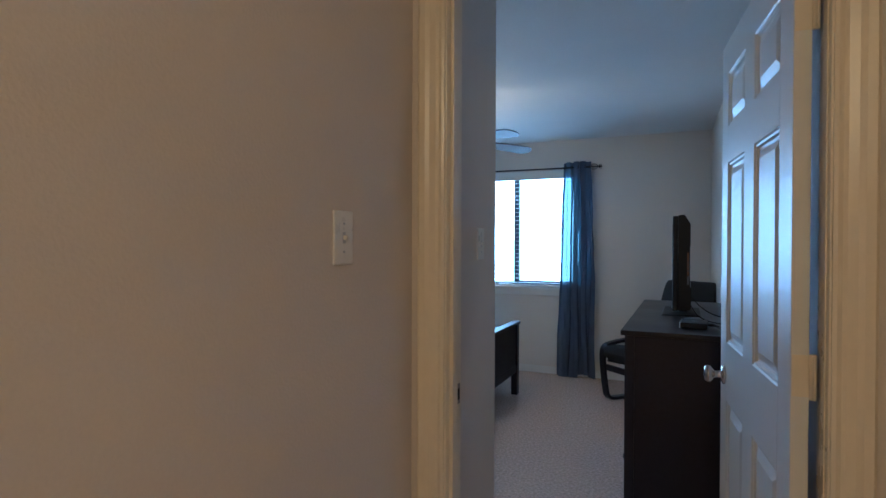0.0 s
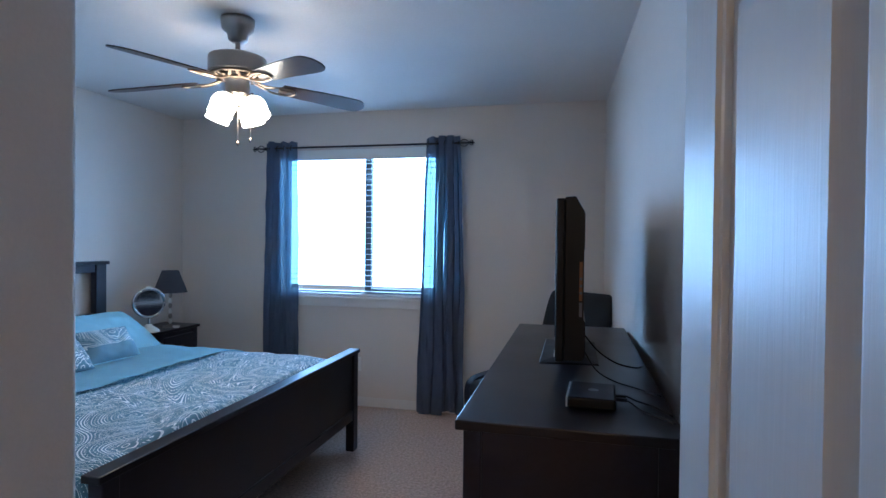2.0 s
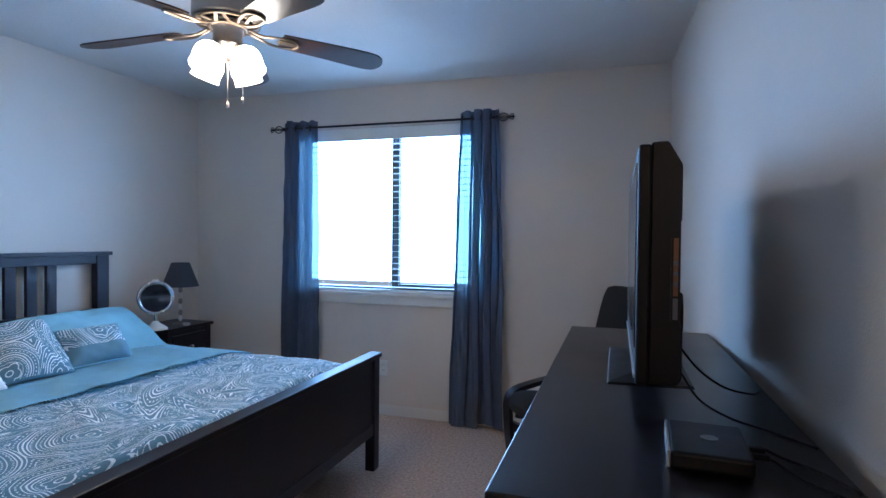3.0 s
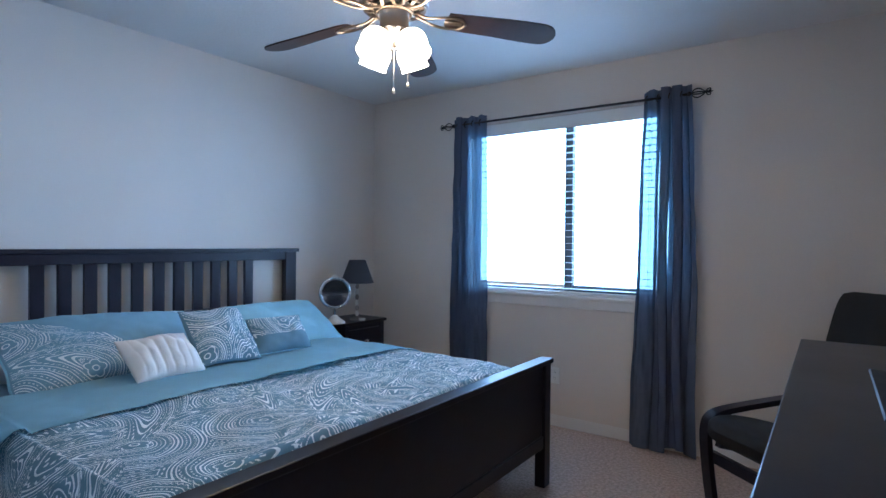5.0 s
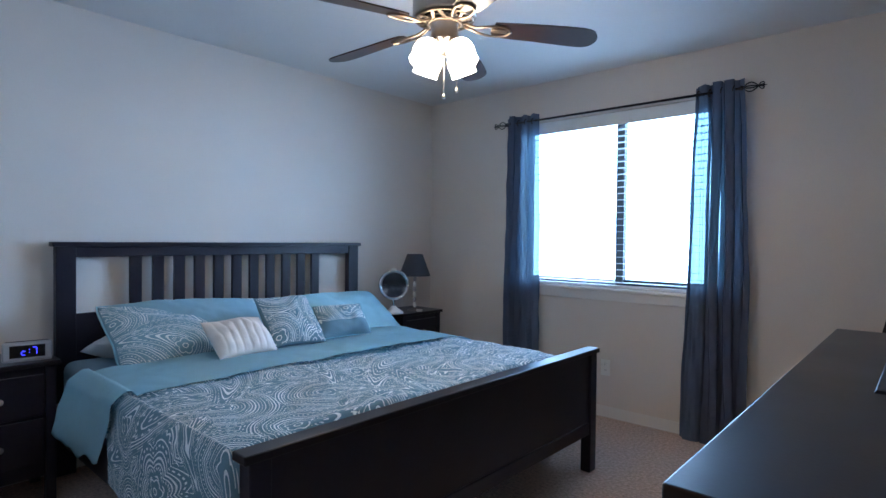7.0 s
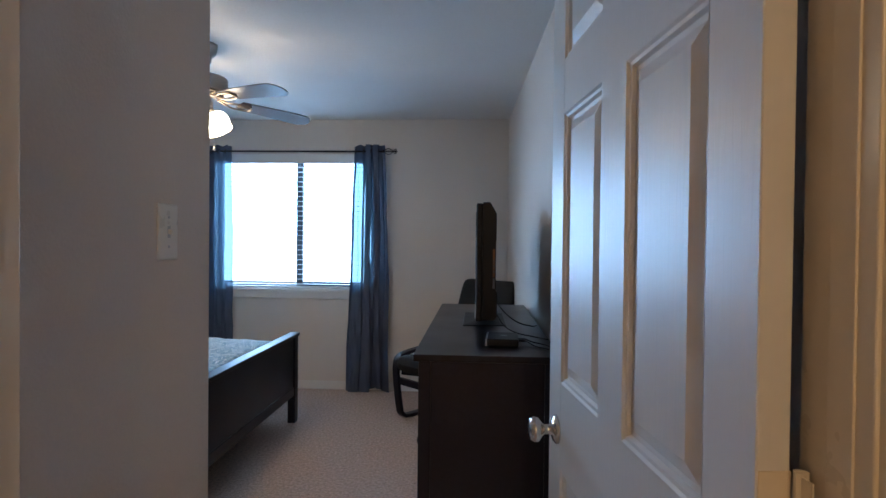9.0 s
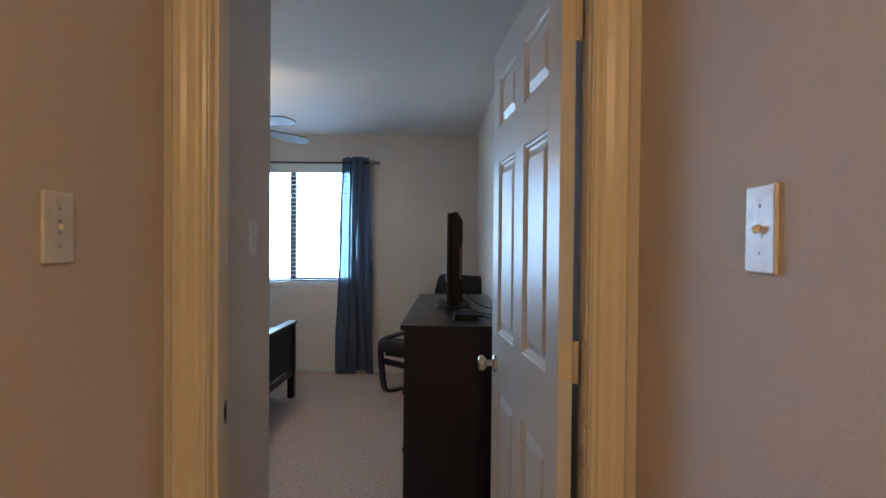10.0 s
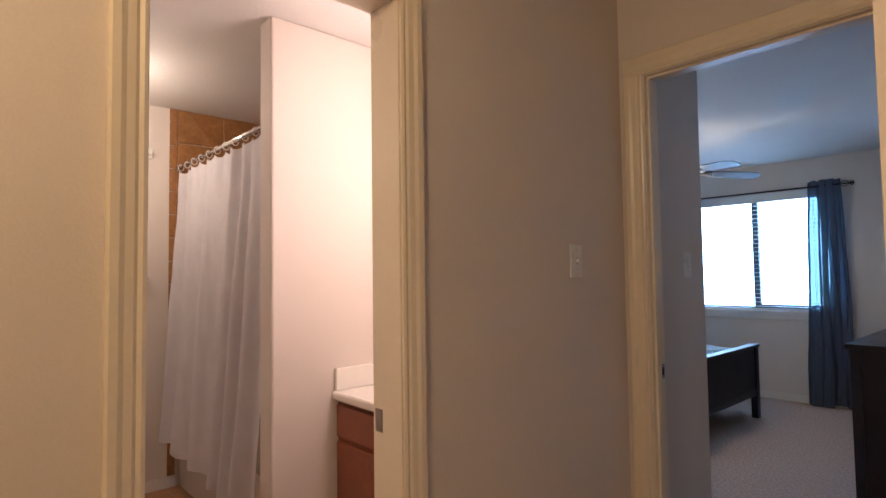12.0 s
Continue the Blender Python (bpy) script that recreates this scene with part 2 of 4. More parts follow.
def sheet(f, nu, nv, uvf=None, thick=0.0):
    """A grid of f(u, v), u and v from 0 to 1, with UVs in metres from uvf."""
    bm = bmesh.new()
    g = [[bm.verts.new(f(i / nu, j / nv)) for j in range(nv + 1)] for i in range(nu + 1)]
    lay = bm.loops.layers.uv.new("UVMap")
    for i in range(nu):
        for j in range(nv):
            fc = bm.faces.new((g[i][j], g[i + 1][j], g[i + 1][j + 1], g[i][j + 1]))
            if uvf:
                for lp, (a, b) in zip(fc.loops, ((i, j), (i + 1, j), (i + 1, j + 1), (i, j + 1))):
                    lp[lay].uv = uvf(a / nu, b / nv)
    if thick:
        bmesh.ops.solidify(bm, geom=bm.faces[:], thickness=thick)
    return bm


def wall_hole(axis, p0, p1, a0, a1, z0, z1, holes):
    """A wall from p0 to p1 in thickness, along the other axis from a0 to a1, cut through by holes (b0, b1, h0, h1)."""
    bm = bmesh.new()

    def put(b0, b1, h0, h1):
        if b1 - b0 < 1e-4 or h1 - h0 < 1e-4:
            return
        if axis == "y":
            box(b0, b1, p0, p1, h0, h1, bm=bm)
        else:
            box(p0, p1, b0, b1, h0, h1, bm=bm)
    at = a0
    for b0, b1, h0, h1 in holes:
        put(at, b0, z0, z1)
        put(b0, b1, z0, h0)
        put(b0, b1, h1, z1)
        at = b1
    put(at, a1, z0, z1)
    return bm


CZ = 2.45
XL, XR, YN, YF = -3.37, 0.345, 2.63, 6.28
HL, HR = -0.575, 0.455
D0, D1 = 1.82, 1.92          # the bedroom door's wall, hall side and room side
JL, JR, JH = -0.474, 0.352, 2.08   # clear opening of that door
BY0, BY1, BH = 0.142, 0.725, 2.06    # clear opening of the bathroom door

# ---- the shell ----
single("floor", box(-3.5, 2.8, -2.4, 6.42, -0.12, 0.0), CARPET, "beige looped carpet floor, slightly worn", "floor", "structure")
single("ceiling", box(-3.5, 2.8, -2.4, 6.42, CZ, CZ + 0.12), CEIL, "textured off-white painted ceiling", "ceiling", "structure")
WX0, WX1, WZ0, WZ1 = -2.40, -0.88, 0.908, 2.145
single("wall_north", wall_hole("y", YF, YF + 0.14, -3.5, 0.60, 0, CZ, [(WX0, WX1, WZ0, WZ1)]), WALL, "beige painted wall with a wide window opening", "wall", "structure")
single("wall_west", box(-3.5, XL, 2.51, YF, 0, CZ), WALL, "beige painted wall behind the bed", "wall", "structure")
bm = box(XR, 0.60, D1, YF, 0, CZ)
for v in bm.verts:
    if v.co.x < 0.5:
        v.co.x = 0.438 if v.co.y < 4 else 0.298
single("wall_east", bm, WALL, "beige painted wall behind the dresser", "wall", "structure")
single("wall_south", box(-3.5, -0.728, 2.51, YN, 0, CZ), WALL, "beige painted wall", "wall", "structure")
bm = bmesh.new()
outline = [(-0.728, D1), (-0.608, D1)] + [(-0.628 + 0.02 * math.cos(a), YN - 0.02 + 0.02 * math.sin(a)) for a in [k * math.pi / 16 for k in range(9)]] + [(-0.728, YN)]
low = [bm.verts.new((x, y, 0)) for x, y in outline]
top = [bm.verts.new((x, y, CZ)) for x, y in outline]
bm.faces.new(low), bm.faces.new(top)
for k in range(len(outline)):
    bm.faces.new((low[k], low[(k + 1) % len(outline)], top[(k + 1) % len(outline)], top[k]))
single("wall_entry", bm, WALL, "beige painted entry wall with a rounded plaster corner", "wall", "structure")
single("wall_door", wall_hole("y", D0, D1, -0.728, 0.60, 0, CZ, [(JL - 0.02, JR + 0.02, 0, JH + 0.02)]), WALL, "beige hall wall with the bedroom doorway", "wall", "structure")
single("wall_hall_west", wall_hole("x", HL - 0.12, HL, -2.4, D0, 0, CZ, [(BY0 - 0.02, BY1 + 0.02, 0, BH + 0.02)]), WALL, "beige hall wall with the bathroom doorway", "wall", "structure")
single("wall_hall_east", box(HR, HR + 0.12, 0.40, D0, 0, CZ, 0.0), WALL, "beige painted hall wall", "wall", "structure")
single("wall_landing_north", box(HR + 0.12, 2.8, 0.40, 0.52, 0, CZ), WALL, "beige painted landing wall", "wall", "structure")
single("wall_landing_east", box(2.68, 2.8, -2.28, 0.40, 0, CZ), WALL, "beige painted landing wall", "wall", "structure")
single("wall_landing_south", box(HL, 2.8, -2.4, -2.28, 0, CZ), WALL, "beige painted landing wall", "wall", "structure")
single("wall_bath_north", box(-3.5, HL - 0.12, 1.70, D0, 0, CZ), WALL, "warm white bathroom wall above the vanity", "wall", "structure")
single("wall_bath_west", box(-3.5, -3.30, -1.3, 1.70, 0, CZ), WALL, "pale yellow bathroom end wall", "wall", "structure")
single("wall_bath_south", box(-3.5, HL - 0.12, -1.42, -1.30, 0, CZ), WALL, "pale bathroom wall", "wall", "structure")
single("wall_bath_partition", box(-1.76, -1.64, 0.87, 1.70, 0, CZ, 0.012), WALL, "warm white partition wall beside the tub", "wall", "structure")
single("ground", box(-60, 60, 6.9, 120, -3.2, -3.0), EARTH, "pale sunlit ground outside the window", "ground", "structure")


def casing_profile_bar(x0, x1, y_wall, out, z0, z1, thick=0.018):
    """An upright moulded casing board, thicker on its outer edge; out=-1 stands proud towards -y."""
    bm = bmesh.new()
    w = x1 - x0
    prof = [(0, 0.0), (0, 0.010), (0.10, 0.013), (0.22, 0.010), (0.32, 0.014), (0.55, 0.016), (0.70, 0.021), (0.92, 0.022), (1.0, 0.017), (1.0, 0.0)]
    lo = [bm.verts.new((x0 + w * a, y_wall + out * b, z0)) for a, b in prof]
    hi = [bm.verts.new((x0 + w * a, y_wall + out * b, z1)) for a, b in prof]
    bm.faces.new(lo), bm.faces.new(hi)
    for k in range(len(prof)):
        j = (k + 1) % len(prof)
        bm.faces.new((lo[k], lo[j], hi[j], hi[k]))
    return bm


def doorway(name, a0, a1, head, p0, p1, along, label, cw=0.072):
    """Jamb boards, stops and casings round an opening from a0 to a1 along x or y, in a wall from p0 to p1."""
    m = Matrix() if along == "x" else Matrix.Rotation(radians(90), 4, "Z")
    d = thing(name, label, "door frame", m=m, kind="structure")
    # in its own metres the opening runs along x; a wall along y is turned, so thickness counts backwards
    q0, q1 = (p0, p1) if along == "x" else (-p1, -p0)
    part("jamb", box(a0 - 0.02, a0, q0 - 0.002, q1 + 0.002, 0, head + 0.02, 0.002), TRIM, d)
    part("jamb", box(a1, a1 + 0.02, q0 - 0.002, q1 + 0.002, 0, head + 0.02, 0.002), TRIM, d)
    part("head_jamb", box(a0, a1, q0 - 0.002, q1 + 0.002, head, head + 0.02, 0.002), TRIM, d)
    for q, out in ((q0, -1), (q1, 1)):
        left = casing_profile_bar(a0 - 0.004, a0 - 0.004 - cw, q, out, 0, head + 0.004)
        right = casing_profile_bar(a1 + 0.004, a1 + 0.004 + cw, q, out, 0, head + 0.004)
        hd = casing_profile_bar(0, cw, 0, out, a0 - 0.004 - cw, a1 + 0.004 + cw)
        for v in hd.verts:
            v.co = Vector((v.co.z, q + v.co.y, head + 0.004 + v.co.x))
        if out == -1:
            part("casing", left, TRIM, d), part("casing", right, TRIM, d), part("casing", hd, TRIM, d)
        else:
            for b_ in (left, right, hd):
                b_.free()
    return d


frame1 = doorway("door_frame_1", JL, JR, JH, D0, D1, "x", "cream moulded door casing and jamb, worn at the edges")
part("door_stop", box(JL, JL + 0.010, D0 + 0.02, D0 + 0.055, 0, JH, 0.002), TRIM, frame1)
part("door_stop", box(JR - 0.003, JR, D0 + 0.02, D0 + 0.055, 0, JH, 0.001), TRIM, frame1)
part("head_stop", box(JL + 0.01, JR - 0.01, D0 + 0.02, D0 + 0.055, JH - 0.010, JH, 0.002), TRIM, frame1)
part("strike_plate", box(JL, JL + 0.0025, D0 + 0.062, D0 + 0.090, 0.93, 0.985, 0.001), NICKEL, frame1, "small metal strike plate")
part("strike_hole", box(JL + 0.001, JL + 0.0032, D0 + 0.068, D0 + 0.084, 0.943, 0.972), DVOID, frame1)
frame2 = doorway("door_frame_2", BY0, BY1, BH, HL - 0.12, HL, "y", "cream moulded bathroom door casing and jamb", 0.066)
part("strike_plate", box(BY1 - 0.0025, BY1, 0.655, 0.685, 0.925, 0.985, 0.001), NICKEL, frame2, "small metal strike plate")

for z in (0.24, 1.09, 1.87):
    leaf = part("hinge_leaf", box(BY0, BY0 + 0.0016, 0.648, 0.686, z - 0.045, z + 0.045, 0.0005), TRIM, frame2, "painted-over hinge leaf")
    for dz in (-0.028, 0.0, 0.028):
        part("screw", lathe([(0, 0), (0.0035, 0), (0.003, 0.0008), (0, 0.0009)], 10, Matrix.Translation((BY0 + 0.0016, 0.667, z + dz)) @ Matrix.Rotation(radians(90), 4, "Y")), NICKEL, leaf)


# ---- doors ----
def panel_door(m, w, h, label, pins=True):
    d = thing("door_1", label, "door", m=m)
    t = 0.0175
    st, mid = 0.10, 0.115 * w / 0.805
    pw = (w - 2 * st - mid) / 2
    rows = [(0.20, 0.84), (1.035, 1.643), (1.765, 1.945)]
    bm = bmesh.new()
    box(0, st, -t, t, 0.012, h, 0.0015, bm, 1), box(w - st, w, -t, t, 0.012, h, 0.0015, bm, 1)
    zs = [0.012] + [z for r in rows for z in r] + [h]
    for k in range(0, len(zs), 2):
        box(st, w - st, -t, t, zs[k], zs[k + 1], 0, bm)
    for z0, z1 in rows:
        box(st + pw, st + pw + mid, -t, t, z0, z1, 0, bm)
    part("stiles_and_rails", bm, DOORW, d)
    for z0, z1 in rows:
        for x0 in (st, st + pw + mid):
            x1 = x0 + pw
            bm = bmesh.new()
            for s in (1, -1):
                loops = []
                for ins, dep in ((0, 0), (0.004, 0.004), (0.010, 0.005), (0.014, 0.011), (0.022, 0.012), (0.046, 0.003), (0.050, 0.003)):
                    y = s * (t - dep)
                    loops.append([bm.verts.new(c) for c in ((x0 + ins, y, z0 + ins), (x1 - ins, y, z0 + ins), (x1 - ins, y, z1 - ins), (x0 + ins, y, z1 - ins))])
                for a, b in zip(loops, loops[1:]):
                    for k in range(4):
                        bm.faces.new((a[k], a[(k + 1) % 4], b[(k + 1) % 4], b[k]))
                bm.faces.new(loops[-1])
            part("panel", bm, DOORW, d)
    for s in (1, -1):
        prof = [(0, 0), (0.033, 0), (0.033, 0.004), (0.026, 0.009), (0.013, 0.012), (0.011, 0.030), (0.016, 0.036), (0.027, 0.044), (0.029, 0.054), (0.024, 0.063), (0.0, 0.066)]
        turn = Matrix.Translation((w - 0.07, s * t, 0.92)) @ Matrix.Rotation(radians(-90 * s), 4, "X")
        part("door_knob", lathe(prof, 24, turn), SATIN, d, "brushed nickel round door knob", True)
    part("latch_plate", box(w, w + 0.0015, -0.012, 0.012, 0.89, 0.95, 0.0), NICKEL, d)
    for z in (0.24, 1.085, 1.87):
        hg = part("hinge", box(-0.0015, 0.0, -t, t - 0.002, z - 0.045, z + 0.045, 0), TRIM, d, "painted-over butt hinge")
        if not pins:
            continue
        part("hinge_pin", lathe([(0, -0.048), (0.007, -0.048), (0.007, 0.048), (0, 0.050)], 10, Matrix.Translation((-0.010, -t - 0.004, z))), TRIM, hg)
        part("hinge_leaf", box(-0.030, -0.004, -t - 0.002, -t + 0.0, z - 0.045, z + 0.045, 0), TRIM, hg)
    return d


way = math.degrees(math.atan2(2.703 - 1.895, 0.204 - 0.299))
panel_door(pose(0.318, 1.905, 0, 0, 0, way), 0.805, 2.055, "white six-panel bedroom door with wood grain, standing open")
d2 = panel_door(pose(HL - 0.142, 0.130, 0, 0, 0, 180.5), 0.60, 2.04, "white bathroom door, folded back wide open", False)
d2.name = "door_2"

# ---- window, blind, curtains ----
win = thing("window_1", "wide sliding window in a dark frame, white blind slats open, bright daylight outside", "window", (-1.64, YF + 0.1, WZ0), kind="structure")
fy0, fy1 = YF + 0.085, YF + 0.135
for x0, x1, z0, z1 in ((WX0, WX0 + 0.04, WZ0, WZ1), (WX1 - 0.04, WX1, WZ0, WZ1), (WX0 + 0.04, WX1 - 0.04, WZ0, WZ0 + 0.035), (WX0 + 0.04, WX1 - 0.04, WZ1 - 0.04, WZ1)):
    part("window_frame", box(x0, x1, fy0, fy1, z0, z1, 0.003), FRAMEM, win)
part("mullion", box(-1.648, -1.59, fy0 - 0.004, fy1, WZ0 + 0.035, WZ1 - 0.04, 0.003), FRAMEM, win)
part("sash_rail", box(-1.59, WX1 - 0.04, fy0 + 0.004, fy1 - 0.01, WZ0 + 0.035, WZ0 + 0.062, 0.003), FRAMEM, win)
for x0, x1 in ((WX0 + 0.04, -1.648), (-1.59, WX1 - 0.04)):
    pane = part("pane", box(x0, x1, fy0 + 0.020, fy0 + 0.024, WZ0 + 0.04, WZ1 - 0.045), GLASS, win)
    pane.visible_shadow = False
sill = thing("window_sill", "white painted window stool with an apron below", "window sill", (-1.64, YF, WZ0), kind="structure")
part("stool", box(WX0 - 0.03, WX1 + 0.03, YF - 0.035, YF + 0.085, WZ0 - 0.022, WZ0 + 0.002, 0.006), WTRIM, sill)
part("apron", box(WX0, WX1, YF - 0.016, YF - 0.0005, WZ0 - 0.085, WZ0 - 0.0225, 0.005), WTRIM, sill)

blind = thing("window_blind", "white horizontal slat blind, lowered with the slats open", "blind", (-1.64, YF + 0.04, WZ0))
part("valance", box(WX0 + 0.004, WX1 - 0.004, YF + 0.002, YF + 0.012, 2.054, WZ1 - 0.003, 0.002), SLAT, blind)
part("headrail", box(WX0 + 0.006, WX1 - 0.006, YF + 0.015, YF + 0.062, 2.09, WZ1 - 0.003, 0.002), SLAT, blind)
part("bottom_rail", box(WX0 + 0.008, WX1 - 0.008, YF + 0.015, YF + 0.065, 0.915, 0.931, 0.003), SLAT, blind)
slat_mesh = None
for k in range(25):
    z = 0.951 + k * 0.0447
    if slat_mesh is None:
        bm = bmesh.new()
        box(WX0 + 0.008, WX1 - 0.008, YF + 0.0155, YF + 0.0645, -0.0013, 0.0013, 0, bm, m=None)
        first = part("slat", bm, SLAT, blind)
        slat_mesh = first.data
        first.location.z = z
    else:
        s_ = new("slat", slat_mesh)
        s_.parent = blind
        s_.location.z = z
for x in (-2.22, -1.64, -1.06):
    for y in (YF + 0.0145, YF + 0.0655):
        part("ladder_cord", box(x - 0.0012, x + 0.0012, y - 0.0008, y + 0.0008, 0.928, 2.09), SLAT, blind)
part("pull_cord", tube([(-2.30, YF + 0.008, 2.08), (-2.30, YF + 0.006, 1.6), (-2.298, YF + 0.007, 1.25)], 0.0015, 6), SLAT, blind)

rod = thing("curtain_rod", "thin black iron curtain rod with scrolled finials", "curtain rod", (-1.65, 6.2, 2.148))
part("rod", tube([(-2.478, 6.2, 2.152), (-0.822, 6.2, 2.148)], 0.008, 12), IRON, rod, smooth=True)
for sgn, xe in ((-1, -2.478), (1, -0.822)):
    fin = part("finial", lathe([(0, 0), (0.013, 0.0), (0.015, 0.012), (0.009, 0.016), (0.009, 0.022), (0, 0.024)], 12, Matrix.Translation((xe, 6.2, 2.149)) @ Matrix.Rotation(radians(90 * sgn), 4, "Y")), IRON, rod, "scrolled iron finial", True)
    for s in (-1, 1):
        for a in (0, 90):
            ca, sa = math.cos(radians(a)), math.sin(radians(a))
            pts = [(xe + sgn * u, 6.2 + s * v * ca, 2.149 + s * v * sa) for u, v in ((0.015, 0.0), (0.035, 0.020), (0.060, 0.026), (0.085, 0.012), (0.095, 0.0))]
            part("scroll", tube(smooth_line(pts), 0.0036, 6), IRON, fin, smooth=True)
        pts = [(xe + sgn * u, 6.2, 2.149 + s * v) for u, v in ((0.095, 0.0), (0.108, 0.016), (0.122, 0.018), (0.124, 0.008), (0.114, 0.006))]
        part("scroll", tube(smooth_line(pts), 0.0034, 6), IRON, fin, smooth=True)
    part("spear", lathe([(0, 0.088), (0.006, 0.095), (0.008, 0.115), (0.0, 0.142)], 10, Matrix.Translation((xe, 6.2, 2.149)) @ Matrix.Rotation(radians(90 * sgn), 4, "Y")), IRON, fin, smooth=True)
    xb = xe - sgn * 0.02
    part("bracket", tube([(xb + sgn * 0.005, 6.2, 2.138), (xb + sgn * 0.005, 6.24, 2.130), (xb + sgn * 0.005, YF - 0.004, 2.135)], 0.005, 8), IRON, rod)
    part("bracket_plate", box(xb + sgn * 0.005 - 0.012, xb + sgn * 0.005 + 0.012, YF - 0.004, YF, 2.10, 2.17, 0.002), IRON, rod)


def curtain(x0, x1, b0, b1, zb, folds, seed, label, flat):
    """A hanging panel from x0..x1 at the rod to b0..b1 at its hem, with a stretch left nearly flat."""
    c = thing("curtain", label, "curtain", ((x0 + x1) / 2, 6.2, zb), group="window curtains")

    def f(u, v):
        # v 0 at the hem, 1 at the top
        k = v ** 1.3
        x = (b0 + (b1 - b0) * u) * (1 - k) + (x0 + (x1 - x0) * u) * k
        warp = u + 0.05 * math.sin(5 * u + seed)
        amp = (0.022 + 0.014 * (1 - v)) * (0.25 if flat[0] < u < flat[1] else 1.0)
        y = 6.2 + amp * math.sin(2 * math.pi * folds * warp + 0.5 * math.sin(3 * v + seed))
        y += 0.006 * noise.noise((x * 22, v * 7, seed)) + 0.010 * noise.noise((x * 48, v * 14, seed))
        lap = 0.0 if flat[0] < u < flat[1] else min(1.0, min(abs(u - flat[0]), abs(u - flat[1])) / 0.08)
        x += 0.036 * lap * math.sin(4 * math.pi * folds * warp)
        x += 0.010 * (1 - v) * math.sin(9 * v + 7 * u + seed) + 0.006 * noise.noise((u * 8, v * 9, seed + 4))
        z = zb + (2.208 - zb) * v + (0.030 * math.sin(7 * u + seed) * (1 - v) ** 3) - 0.006 * (1 + math.sin(2 * math.pi * folds * warp)) * v ** 8
        return (x, y, z)
    part("panel", sheet(f, 84, 110), CURT, c, smooth=True)
    for k in range(4):
        u = (k + 0.5) / 4
        x = x0 + (x1 - x0) * u
        ring = [(x + 0.004 * math.sin(a), 6.2 + 0.021 * math.cos(a), 2.15 + 0.021 * math.sin(a)) for a in [j * math.pi / 8 for j in range(17)]]
        part("grommet", tube(ring, 0.004, 6), IRON, c, "dark metal eyelet", True)
    return c


curtain(-2.475, -2.215, -2.50, -2.20, 0.03, 3.2, 1.0, "blue-grey crinkled sheer curtain, gathered beside the window", (0.50, 0.96))
curtain(-1.090, -0.822, -1.16, -0.765, 0.012, 3.4, 2.6, "blue-grey crinkled sheer curtain reaching the carpet", (0.12, 0.38))


# ---- baseboards, outlets, switches ----
def base(name, x0, x1, y0, y1, paint=None):
    bm = box(x0, x1, y0, y1, 0.0, 0.062, 0)
    box(x0 + (0.004 if x1 - x0 < 0.1 else 0), x1 - (0.004 if x1 - x0 < 0.1 else 0), y0 + (0.004 if y1 - y0 < 0.1 else 0), y1 - (0.004 if y1 - y0 < 0.1 else 0), 0.062, 0.076, 0, bm)
    single(name, bm, paint or WTRIM, "painted wooden baseboard along the carpet", "baseboard", "structure")


base("baseboard_north", XL + 0.012, 0.286, YF - 0.012, YF - 0.0003)
base("baseboard_west", XL + 0.0003, XL + 0.012, YN + 0.012, YF - 0.012)
base("baseboard_east", 0.286, 0.350, 4.90, YF - 0.012)
base("baseboard_south", XL + 0.012, -0.64, YN + 0.0003, YN + 0.012)
base("baseboard_entry", -0.6077, -0.596, D1 + 0.02, YN - 0.03)
base("baseboard_hall_west", HL + 0.0003, HL + 0.012, BY1 + 0.10, D0, TRIM)
base("baseboard_hall_east", HR - 0.012, HR - 0.0003, 0.42, D0, TRIM)
base("baseboard_bath", -3.2997, -3.288, -1.2, 0.98)


def switch(m, label, kind="toggle", thing_name="light_switch", cat="light switch"):
    """A wall plate in its own metres: x across, z up, proud along -y."""
    s = thing(thing_name, label, cat, m=m)
    part("plate", box(-0.035, 0.035, -0.006, 0.0, -0.0575, 0.0575, 0.0035, seg=3), WPLAST, s, smooth=False)
    if kind == "toggle":
        part("toggle_slot", box(-0.005, 0.005, -0.0066, -0.005, -0.012, 0.012), SILVER, s)
        part("toggle", box(-0.0034, 0.0034, -0.0145, -0.004, -0.002, 0.008, 0.0015, m=Matrix.Rotation(radians(18), 4, "X")), WPLAST, s)
        for z in (-0.030, 0.030):
            part("screw", lathe([(0, 0.0), (0.003, 0.0), (0.0028, 0.0012), (0, 0.0014)], 10, Matrix.Translation((0, -0.006, z)) @ Matrix.Rotation(radians(90), 4, "X")), SILVER, s)
    elif kind == "outlet":
        for z in (-0.02, 0.02):
            o = part("socket", box(-0.016, 0.016, -0.0075, -0.005, z - 0.014, z + 0.014, 0.002), WPLAST, s)
            for x in (-0.006, 0.006):
                part("slot", box(x - 0.001, x + 0.001, -0.0078, -0.007, z - 0.002, z + 0.007), DVOID, o)
    return s


switch(pose(HL, 1.494, 1.378, 0, 0, 90), "white toggle light switch plate on the hall wall")
switch(pose(HR, 1.345, 1.380, 0, 0, -90), "white toggle light switch plate on the hall wall, facing the first")
switch(pose(-0.608, 2.434, 1.366, 0, 0, 90), "white toggle light switch plate on the bedroom entry wall")
switch(pose(-1.67, YF, 0.349), "white double wall outlet under the window", "outlet", "wall_outlet", "outlet")

